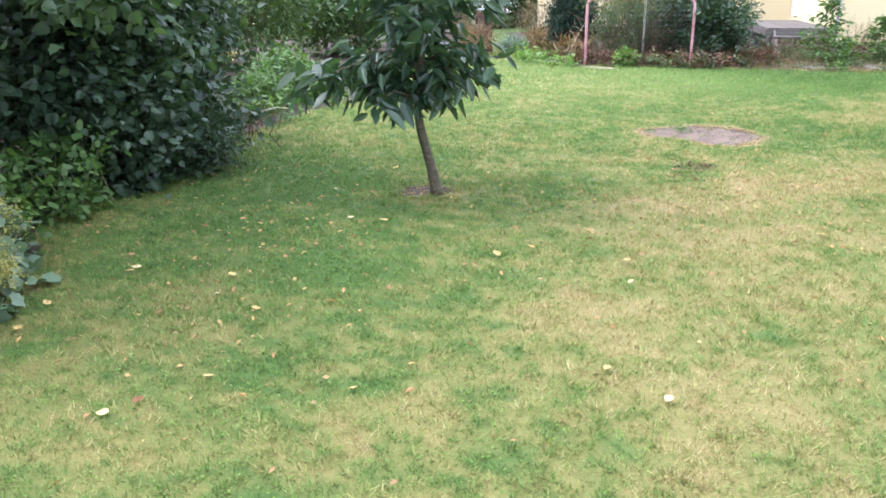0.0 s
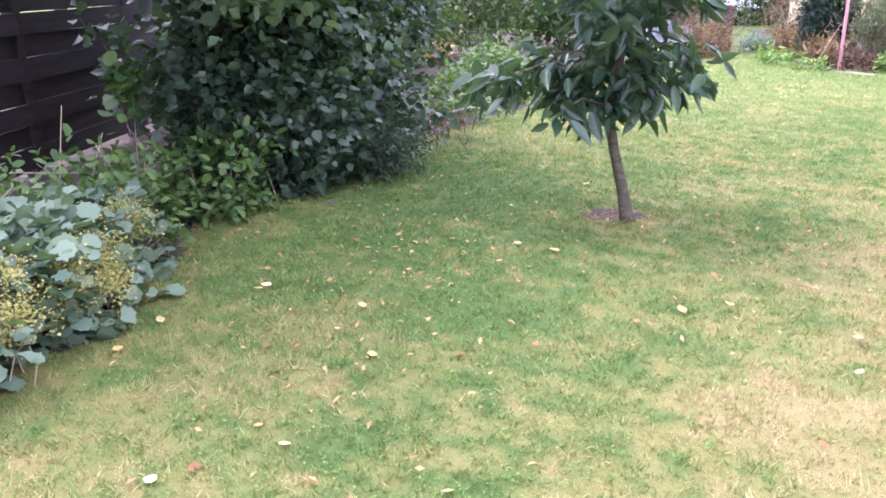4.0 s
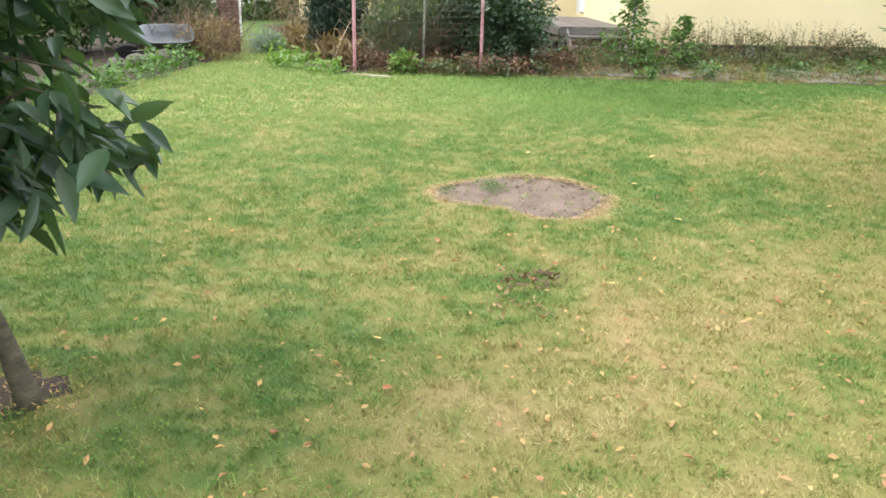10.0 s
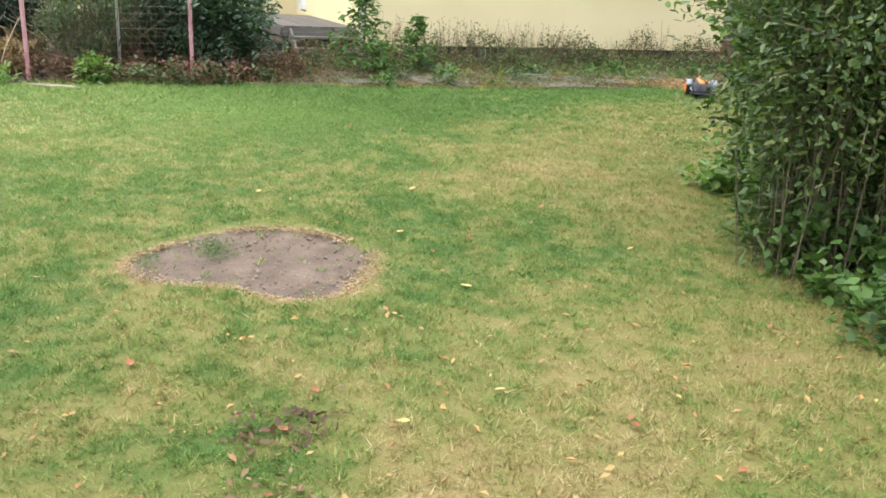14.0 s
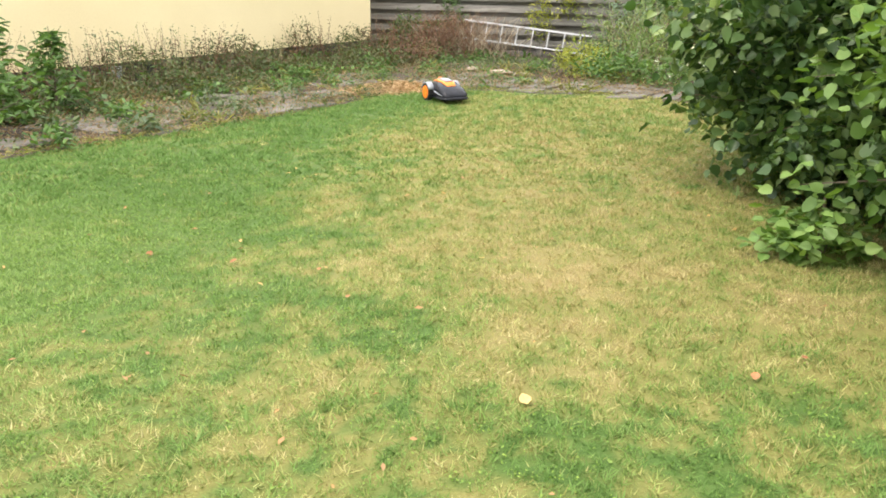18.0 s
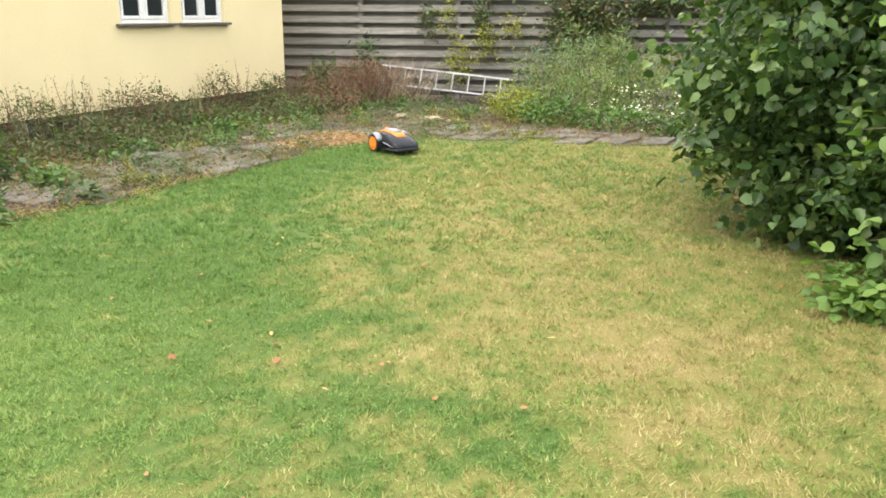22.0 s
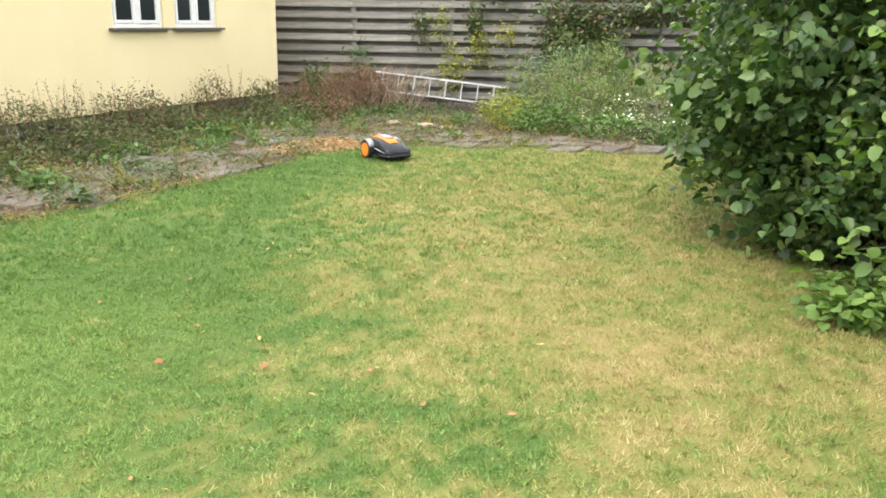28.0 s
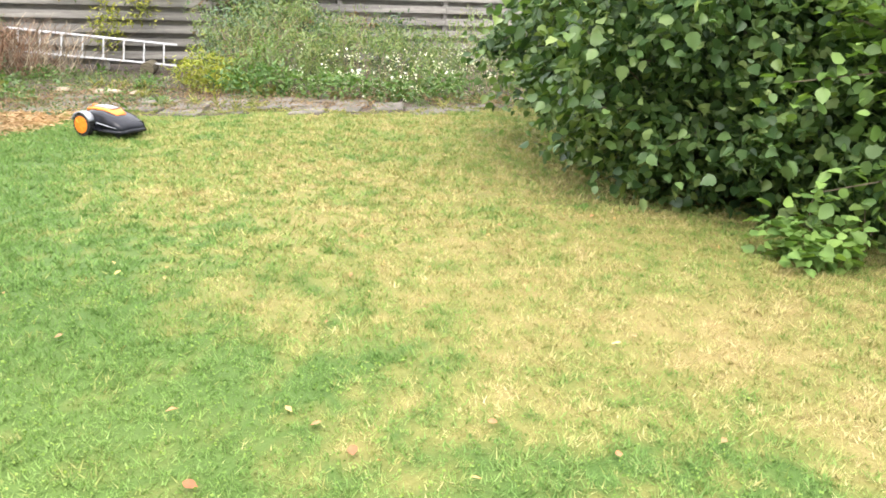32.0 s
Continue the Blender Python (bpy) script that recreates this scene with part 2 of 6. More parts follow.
L_MANTLE = leaf_material("blue green mantle leaves", ((0.09, 0.15, 0.105), (0.13, 0.2, 0.14), (0.18, 0.26, 0.18), (0.11, 0.18, 0.1)), 0.55, 0.2)
L_YELLOW = leaf_material("yellow flower heads", ((0.32, 0.3, 0.1), (0.44, 0.4, 0.14), (0.3, 0.32, 0.1)), 0.7, 0.3)
L_YELLOWGREEN = leaf_material("yellow green leaves", ((0.22, 0.24, 0.045), (0.36, 0.35, 0.065), (0.2, 0.26, 0.06)), 0.5, 0.35)
L_CONIFER = leaf_material("conifer needles", ((0.012, 0.032, 0.024), (0.022, 0.052, 0.036), (0.03, 0.065, 0.042)), 0.6, 0.1)
L_WEED = leaf_material("weed leaves", ((0.045, 0.085, 0.03), (0.075, 0.13, 0.04), (0.11, 0.16, 0.055), (0.1, 0.1, 0.045)), 0.6, 0.3)
L_BROWN = leaf_material("withered leaves", ((0.15, 0.09, 0.055), (0.24, 0.16, 0.1), (0.33, 0.25, 0.155)), 0.8, 0.2)
L_WALLWEED = leaf_material("half withered weed leaves", ((0.05, 0.075, 0.035), (0.085, 0.115, 0.052), (0.12, 0.075, 0.05), (0.075, 0.105, 0.045), (0.11, 0.14, 0.06)), 0.65, 0.3)
L_HERB = leaf_material("herb leaves", ((0.055, 0.088, 0.05), (0.09, 0.13, 0.072), (0.13, 0.17, 0.09), (0.13, 0.125, 0.065)), 0.6, 0.3)
L_SHOOT = leaf_material("fresh shoots", ((0.11, 0.2, 0.06), (0.16, 0.27, 0.08), (0.22, 0.33, 0.1)), 0.5, 0.35)
L_RUSSET = leaf_material("russet withered leaves", ((0.09, 0.05, 0.04), (0.16, 0.085, 0.06), (0.2, 0.13, 0.085)), 0.8, 0.2)
L_TUFT = leaf_material("yellowing grass tufts", ((0.14, 0.18, 0.05), (0.26, 0.27, 0.09), (0.36, 0.32, 0.14)), 0.7, 0.3)
L_BED = leaf_material("bed plant leaves", ((0.085, 0.135, 0.057), (0.145, 0.21, 0.086), (0.21, 0.285, 0.125), (0.23, 0.23, 0.115)), 0.6, 0.3)
L_IVY = leaf_material("ivy leaves", ((0.045, 0.09, 0.038), (0.075, 0.13, 0.05), (0.11, 0.17, 0.065), (0.16, 0.09, 0.06), (0.1, 0.14, 0.055)), 0.5, 0.2)
L_FLOWER = leaf_material("white petals", ((0.7, 0.7, 0.66), (0.8, 0.8, 0.76)), 0.7, 0.3)
L_FAR = leaf_material("far foliage", ((0.045, 0.085, 0.032), (0.075, 0.135, 0.045), (0.11, 0.17, 0.062)), 0.6, 0.3)
L_FALLEN = leaf_material("fallen leaf", ((0.5, 0.34, 0.13), (0.58, 0.46, 0.22), (0.42, 0.24, 0.1), (0.6, 0.5, 0.3)), 0.75, 0.1, 0.3, True)
L_FALLENRED = leaf_material("fallen red leaf", ((0.22, 0.09, 0.05), (0.33, 0.14, 0.07), (0.34, 0.22, 0.12)), 0.75, 0.1, 0.3, True)

M_GLASS, gn, gl, gp = shader("window glass", 0.04)
gp.inputs["Base Color"].default_value = (0.02, 0.024, 0.028, 1)
gp.inputs["Specular IOR Level"].default_value = 0.6

# ---- building helpers ----


def link(name, me, mat, parent=None, label=""):
    ob = new(name, me)
    if mat is not None and not me.materials:
        me.materials.append(mat)
    if parent is not None:
        ob.parent = parent
    if label:
        ob["label"] = label
    return ob


def part(name, bm, mat, parent, label="", smooth=False):
    me = bpy.data.meshes.new(name)
    bm.to_mesh(me)
    bm.free()
    if smooth:
        me.shade_smooth()
    return link(name, me, mat, parent, label)


def thing(name, label, category, m=None, group="", kind=""):
    ob = new(name)
    ob.empty_display_size = 0.1
    if m is not None:
        ob.matrix_world = m
    return tagged(ob, label, category, group, kind)


def box(size, at=(0, 0, 0), bevel=0.0, bm=None, turn=None):
    bm = bm or bmesh.new()
    made = bmesh.ops.create_cube(bm, size=1)["verts"]
    bmesh.ops.scale(bm, vec=size, verts=made)
    if bevel:
        edges = list({e for v in made for e in v.link_edges})
        made = [v for v in bmesh.ops.bevel(bm, geom=edges, offset=bevel, segments=2, affect="EDGES")["verts"]]
    if turn is not None:
        bmesh.ops.transform(bm, matrix=turn, verts=made)
    bmesh.ops.translate(bm, vec=at, verts=made)
    return bm


def tube(points, radii, sides=7, bm=None):
    """A tapering tube through points."""
    bm = bm or bmesh.new()
    pts = [Vector(p) for p in points]
    rings = []
    for i, p in enumerate(pts):
        d = (pts[min(i + 1, len(pts) - 1)] - pts[max(i - 1, 0)]).normalized()
        a = d.orthogonal().normalized() if abs(d.z) > 0.9 else d.cross(Vector((0, 0, 1))).normalized()
        b = d.cross(a)
        rr = radii[i] if hasattr(radii, "__len__") else radii
        rings.append([bm.verts.new(p + (a * math.cos(k * math.tau / sides) + b * math.sin(k * math.tau / sides)) * rr) for k in range(sides)])
    for r0, r1 in zip(rings, rings[1:]):
        for k in range(sides):
            bm.faces.new((r0[k], r0[(k + 1) % sides], r1[(k + 1) % sides], r1[k]))
    bm.faces.new(rings[0][::-1])
    bm.faces.new(rings[-1])
    return bm


def raw_mesh(name, verts, faces):
    """A mesh from arrays: verts (n, 3), faces (m, k) of one size."""
    me = bpy.data.meshes.new(name)
    m, k = faces.shape
    me.vertices.add(len(verts))
    me.vertices.foreach_set("co", np.ascontiguousarray(verts, dtype=np.float32).ravel())
    me.loops.add(m * k)
    me.loops.foreach_set("vertex_index", np.ascontiguousarray(faces, dtype=np.int32).ravel())
    me.polygons.add(m)
    me.polygons.foreach_set("loop_start", np.arange(0, m * k, k, dtype=np.int32))
    me.update(calc_edges=True)
    return me


OUTLINES = {
    "hazel": ((0.0, 0.0), (0.3, 0.08), (0.44, 0.34), (0.34, 0.5), (0.36, 0.64), (0.12, 0.84), (0.0, 1.05)),
    "round": ((0.0, 0.0), (0.42, 0.18), (0.55, 0.5), (0.33, 0.85), (0.0, 1.0)),
    "broad": ((0.0, 0.0), (0.3, 0.16), (0.4, 0.42), (0.25, 0.78), (0.0, 1.0)),
    "oval": ((0.0, 0.0), (0.2, 0.22), (0.25, 0.5), (0.15, 0.8), (0.0, 1.0)),
    "lance": ((0.0, 0.0), (0.1, 0.1), (0.17, 0.3), (0.185, 0.5), (0.13, 0.74), (0.05, 0.92), (0.0, 1.03)),
    "blade": ((0.0, 0.0), (0.02, 0.2), (0.025, 0.5), (0.015, 0.8), (0.0, 1.0)),
    "narrow": ((0.0, 0.0), (0.07, 0.2), (0.085, 0.5), (0.05, 0.8), (0.0, 1.0)),
    "fan": ((0.0, 0.06), (0.34, -0.05), (0.57, 0.16), (0.5, 0.36), (0.6, 0.56), (0.42, 0.72), (0.38, 0.9), (0.18, 0.86), (0.0, 0.97)),
}


def leaves(name, at, out, size, shape="oval", fold=0.18, droop=0.15, rng=None, tilt=0.45, ripple=0.05):
    """One mesh of many folded leaves: stalk ends (n, 3), directions (n, 3), lengths (n,)."""
    rng = rng or np.random.default_rng(1)
    n = len(at)
    out = out / np.maximum(np.linalg.norm(out, axis=1, keepdims=True), 1e-6)
    up = np.tile((0.0, 0.0, 1.0), (n, 1)) + rng.normal(0, tilt, (n, 3))
    side = np.cross(out, up)
    side /= np.maximum(np.linalg.norm(side, axis=1, keepdims=True), 1e-6)
    nor = np.cross(side, out)
    prof = np.array(OUTLINES[shape])
    if np.median(size) < 0.036:
        prof = prof[[0, 2, 4]]
    elif np.median(size) < 0.066:
        prof = prof[[0, 1, 3, 4]]
    elif shape in ("oval", "narrow"):
        prof = prof[[0, 1, 3, 4]]
    k = len(prof)
    s = size[:, None]
    fold = fold * rng.uniform(-0.4, 2.2, (n, 1))
    droop = droop * rng.uniform(0.2, 2.2, (n, 1))
    rows = []
    for w, y in prof:
        rows.append(at + out * (y * s) - nor * (droop * y * y * s) + side * (w * s) + nor * ((fold * abs(w) + rng.normal(0, ripple, (n, 1)) * (w > 0)) * s))
    for w, y in prof[1:-1]:
        rows.append(at + out * (y * s) - nor * (droop * y * y * s) - side * (w * s) + nor * ((fold * abs(w) + rng.normal(0, ripple, (n, 1))) * s))
    verts = np.stack(rows, 1).reshape(-1, 3)
    m = 2 * k - 2
    base = (np.arange(n) * m)[:, None]
    right = np.arange(k)[None]
    left = np.array([0, *range(k, m), k - 1])[::-1][None]
    return raw_mesh(name, verts, np.concatenate([base + right, base + left]))


def clumps(rng, centres, per, spread, size, flat=0.5, outward=None, away=0.8, vary=0.35):
    """Stalk ends, directions and lengths of leaves set in loose clumps."""
    c = np.repeat(centres, per, axis=0)
    at = c + rng.normal(0, spread, c.shape)
    d = rng.normal(0, 1, c.shape) * (1, 1, flat)
    if outward is not None:
        d += np.repeat(outward, per, axis=0) * away
    return at, d, size * (1 + rng.uniform(-vary, vary, len(at)))


def in_shell(rng, n, centre, radii, inner=0.55, lump=0.25, low=-1.0):
    """Points in the outer shell of an uneven, lumpy ellipsoid, and their ways out."""
    d = rng.normal(0, 1, (n * 3, 3))
    d /= np.linalg.norm(d, axis=1, keepdims=True)
    d = d[d[:, 2] > low][:n]
    ph = np.sin(d[:, 0] * 5.1 + d[:, 2] * 3.0) * np.sin(d[:, 1] * 4.3 + 1.3) + 0.6 * np.sin(d[:, 2] * 8.3 + d[:, 0] * 6.7)
    r = (inner + (1 - inner) * rng.random(len(d)) ** 0.6) * (1 + lump * ph * 0.6)
    return np.array(centre) + d * r[:, None] * np.array(radii), d


def value_noise(x, y, scale, seed):
    g = np.random.default_rng(seed).random((64, 64))
    u, v = x * scale + 31.7, y * scale + 17.3
    i, j = np.floor(u).astype(int), np.floor(v).astype(int)
    a, b = u - i, v - j
    a, b = a * a * (3 - 2 * a), b * b * (3 - 2 * b)
    i0, i1, j0, j1 = i % 64, (i + 1) % 64, j % 64, (j + 1) % 64
    return (g[i0, j0] * (1 - a) + g[i1, j0] * a) * (1 - b) + (g[i0, j1] * (1 - a) + g[i1, j1] * a) * b


def inside(x, y, poly):
    hit = np.zeros(len(x), bool)
    for (x0, y0), (x1, y1) in zip(poly, poly[1:] + poly[:1]):
        cross = ((y0 > y) != (y1 > y)) & (x < (x1 - x0) * (y - y0) / (y1 - y0 + 1e-12) + x0)
        hit ^= cross
    return hit

# ---- the ground ----
# outline of the mown lawn
LAWN = [(-5.5, 2.25), (-4.75, 3.85), (-3.6, 5.6), (-2.55, 7.0), (-1.8, 8.7), (-1.3, 10.1), (-0.8, 10.55), (0.0, 10.6), (0.9, 10.45), (2.6, 9.95), (4.6, 9.7),
        (6.5, 9.0), (7.5, 3.0), (12.0, 0.5), (13.0, -9.0), (6.0, -8.0), (5.0, -5.5), (4.0, -5.3), (3.3, -5.4), (2.65, -5.25), (2.15, -4.85), (1.7, -4.5), (1.0, -4.35), (0.2, -4.15),
        (-0.5, -3.75), (-1.7, -2.9), (-3.5, -2.0), (-5.4, -0.8), (-6.6, 0.0), (-7.9, 0.85), (-13.0, 1.5), (-20.0, 3.0), (-20.0, 5.0), (-13.0, 3.7), (-8.8, 2.6), (-7.0, 2.1)]
# centre, radius and strength of parched patches, then of lush ones, some of which paint shade
DRY = [(3.6, -0.08, 0.42, 0.85), (3.52, -0.42, 0.3, 0.6), (4.16, -0.85, 0.5, 0.5), (4.62, -0.77, 0.5, 0.5), (3.92, -1.32, 0.35, 0.5), (4.7, -1.6, 0.4, 0.6), (4.27, -1.95, 0.3, 0.4), (5.43, -1.12, 0.5, 0.5),
       (3.75, 0.35, 0.5, 0.55), (3.44, 0.9, 0.5, 0.45), (3.86, 1.5, 0.5, 0.4), (3.7, 2.1, 0.4, 0.4), (3.6, -1.15, 0.4, 0.4), (6.3, -2.4, 0.5, 0.5), (7.0, -2.4, 0.5, 0.55), (6.43, -3.66, 0.35, 0.55),
       (5.5, -2.6, 0.4, 0.4), (2.95, -2.7, 0.3, 0.75), (2.86, 0.04, 0.2, 0.4), (-1.3, 0.0, 0.7, 0.3), (-1.8, 1.2, 0.5, 0.35), (-3.6, 0.6, 0.8, 0.2)]
DRY_HOUSE = [(0.55, 3.9, 0.5, 0.5), (1.1, 3.35, 0.5, 0.7), (0.85, 5.0, 0.6, 0.55), (1.9, 4.1, 0.5, 0.4), (2.1, 2.9, 0.5, 0.5), (-0.3, 3.6, 0.35, 0.5), (0.16, 4.6, 0.45, 0.45), (-0.5, 4.7, 0.35, 0.4), (0.2, 2.15, 0.25, 0.4),
             (-1.46, 3.0, 0.3, 0.25), (0.7, 5.8, 0.6, 0.4), (0.7, 7.1, 0.8, 0.35), (-0.66, 6.85, 0.4, 0.4), (1.4, 4.3, 1.1, 0.25), (2.2, 6.6, 0.9, 0.25), (1.2, 2.7, 0.3, 0.3)]
LUSH_SHADED = [(1.1, -0.5, 0.6, 0.5), (2.8, -0.5, 0.3, 0.5), (3.18, -0.52, 0.25, 0.6), (4.58, -2.15, 0.25, 0.5), (5.1, -1.5, 0.3, 0.3), (3.1, -1.75, 0.6, 0.4), (2.6, 2.1, 0.4, 0.4), (-1.2, 0.7, 0.5, 0.3), (2.3, 1.1, 0.5, 0.3),
        # by the hedge and young tree the deeper green stands in for their shade
        (5.5, -3.95, 0.8, 0.35), (6.8, -3.5, 0.5, 0.3), (3.2, -4.1, 1.1, 0.75), (2.5, -3.3, 0.7, 0.8), (1.4, -3.6, 0.9, 0.6), (4.2, -3.3, 0.7, 0.55), (1.6, 1.6, 0.7, 0.35)]
LUSH_HOUSE = [(-1.4, 5.6, 0.6, 0.5), (0.17, 2.8, 0.4, 0.6), (-1.0, 2.6, 0.6, 0.45), (1.6, 2.4, 0.4, 0.5), (0.7, 1.9, 0.4, 0.4), (-1.4, 7.4, 0.6, 0.45), (0.3, 3.72, 0.22, 0.45), (-0.48, 4.2, 0.3, 0.45), (-1.5, 4.6, 0.5, 0.45),
              (-0.94, 9.0, 0.5, 0.4), (0.42, 3.1, 0.3, 0.3), (-2.6, 3.2, 1.1, 0.25), (-0.2, 0.6, 0.9, 0.25)]
SOIL = (1.45, 0.6)


def soil_reach(ang):
    """How far the bare soil reaches from its middle, by direction."""
    return 0.6 - 0.046 * np.cos(ang) + 0.035 * np.sin(ang) + 0.015 * np.cos(2 * ang) + 0.045 * np.sin(2 * ang) + 0.058 * np.cos(3 * ang) - 0.009 * np.sin(3 * ang) - 0.032 * np.sin(4 * ang)


def soil_edge(x, y):
    """Below 1 inside the bare round of soil."""
    a, b = x - SOIL[0], y - SOIL[1]
    return np.hypot(a, b) / (soil_reach(np.arctan2(b, a)) * (0.97 + 0.09 * (value_noise(x, y, 9.0, 34) - 0.5)))


def dryness(x, y):
    d = 0.31 + 0.12 * (value_noise(x, y, 0.55, 3) - 0.5) + 0.16 * (value_noise(x, y, 1.9, 4) - 0.5) + 0.26 * (value_noise(x, y, 4.5, 5) - 0.5) + 0.42 * (value_noise(x, y, 10.0, 6) - 0.5) + 0.5 * (value_noise(x, y, 23.0, 7) - 0.5)
    d = d + 0.1 * np.clip((y - 1.5) / 2, 0, 1) * np.clip(x + 0.6, -1, 1)
    ragged = 0.45 + 1.2 * value_noise(x, y, 3.3, 15)
    for sign, patches in ((0.44, DRY), (0.29, DRY_HOUSE), (-0.36, LUSH_SHADED), (-0.32, LUSH_HOUSE)):
        for cx, cy, r, s in patches:
            d = d + sign * s * np.exp(-(((x - cx) ** 2 + (y - cy) ** 2) / (r * r) * ragged) ** 1.1)
    d = d - 0.16 * np.clip((1.0 - x) / 5, 0, 1) * np.clip((6.0 - y) / 3, 0, 1)
    # the well watered strip along the patio
    d = d - 0.26 / (1 + np.exp(np.clip((x + 0.75 - 0.06 * (y - 5) + 0.7 * (value_noise(x, y, 0.9, 16) - 0.5)) / 0.16, -30, 30))) * np.clip((y - 2.0) / 1.5, 0, 1)
    e = soil_edge(x, y)
    d = d + 0.6 * np.exp(-(((e - 1.02) / 0.05) ** 2)) * (0.3 + 1.1 * value_noise(x, y, 3.0, 14))
    return np.clip(d, 0, 1)


def richness(x, y, dry):
    """Deep green where the lawn is least dry and in the painted tree shade, paler on the far lawn by the goal."""
    return np.clip((0.34 - dry) / 0.34, 0, 1) * np.clip(np.maximum(x + 2.5, y - 3.0) / 2, 0.1, 1)


def on_lawn(x, y):
    """Inside the lawn, whose edge wanders."""
    return inside(x + 0.26 * (value_noise(x, y, 1.7, 51) - 0.5) + 0.12 * (value_noise(x, y, 7.0, 52) - 0.5), y + 0.26 * (value_noise(x, y, 1.9, 53) - 0.5) + 0.12 * (value_noise(x, y, 6.0, 54) - 0.5), LAWN)


def rise(x, y):
    return 0.02 * (value_noise(x, y, 0.8, 8) - 0.5) + 0.012 * (value_noise(x, y, 3.0, 9) - 0.5)


def ground_sheet():
    near = np.concatenate([np.arange(-16, -6, 0.2), np.arange(-6, -0.2, 0.085), np.arange(-0.2, 2.3, 0.034), np.arange(2.3, 7, 0.085), np.arange(7, 18.01, 0.2)])
    xs = np.concatenate([[-900, -300, -120, -60, -30, -20], near, [24, 40, 80, 200, 900]])
    ys = xs.copy()
    gx, gy = np.meshgrid(xs, ys, indexing="ij")
    x, y = gx.ravel(), gy.ravel()
    e = soil_edge(x, y)
    z = rise(x, y) - 0.018 * np.clip((1.0 - e) / 0.1, 0, 1) + 0.008 * np.exp(-((e - 1.08) / 0.06) ** 2) + np.where(e < 1, 0.014 * (value_noise(x, y, 14.0, 33) - 0.5) + 0.012 * (value_noise(x, y, 5.0, 35) - 0.5), 0)
    k = len(xs)
    i = np.arange(k - 1)
    a = (i[:, None] * k + i[None]).ravel()
    me = raw_mesh("ground", np.stack([x, y, z], 1), np.stack([a, a + k, a + k + 1, a + 1], 1))
    at = me.attributes.new("dry", "FLOAT", "POINT")
    dry = dryness(x, y)
    at.data.foreach_set("value", dry.astype(np.float32))
    me.attributes.new("rich", "FLOAT", "POINT").data.foreach_set("value", richness(x, y, dry).astype(np.float32))
    me.materials.append(M_TURF)
    me.materials.append(M_DIRT)
    me.materials.append(M_EARTH)
    cx, cy = x[a] + 0.03, y[a] + 0.03
    idx = np.where(on_lawn(cx, cy), 0, 2)
    idx = np.where((np.abs(cx) > 16) | (np.abs(cy) > 17), 0, idx)
    idx = np.where(soil_edge(cx, cy) < 0.98, 1, idx)
    idx = np.where(np.hypot((cx - 2.95) / 0.75, cy + 2.74) < 0.2, 2, idx)
    me.polygons.foreach_set("material_index", idx.astype(np.int32))
    me.shade_smooth()
    tagged(new("ground", me), "lawn ground, green turf with parched straw patches and bare soil", "ground", kind="structure")


ground_sheet()


def bare(x, y, rng):
    """Where no grass grows: the soil, the pit of the young tree and the little hollow."""
    pit = np.hypot((x - 2.95) / 0.75, y + 2.74) < 0.12 + 0.14 * value_noise(x, y, 9.0, 19)
    hollow = np.hypot((x - 2.86) / 0.7, y + 0.3) < 0.1 * value_noise(x, y, 11.0, 20) + 0.02
    return ((soil_edge(x, y) < 1.0 + rng.normal(0, 0.04, len(x))) & (rng.random(len(x)) > 0.03)) | pit | hollow


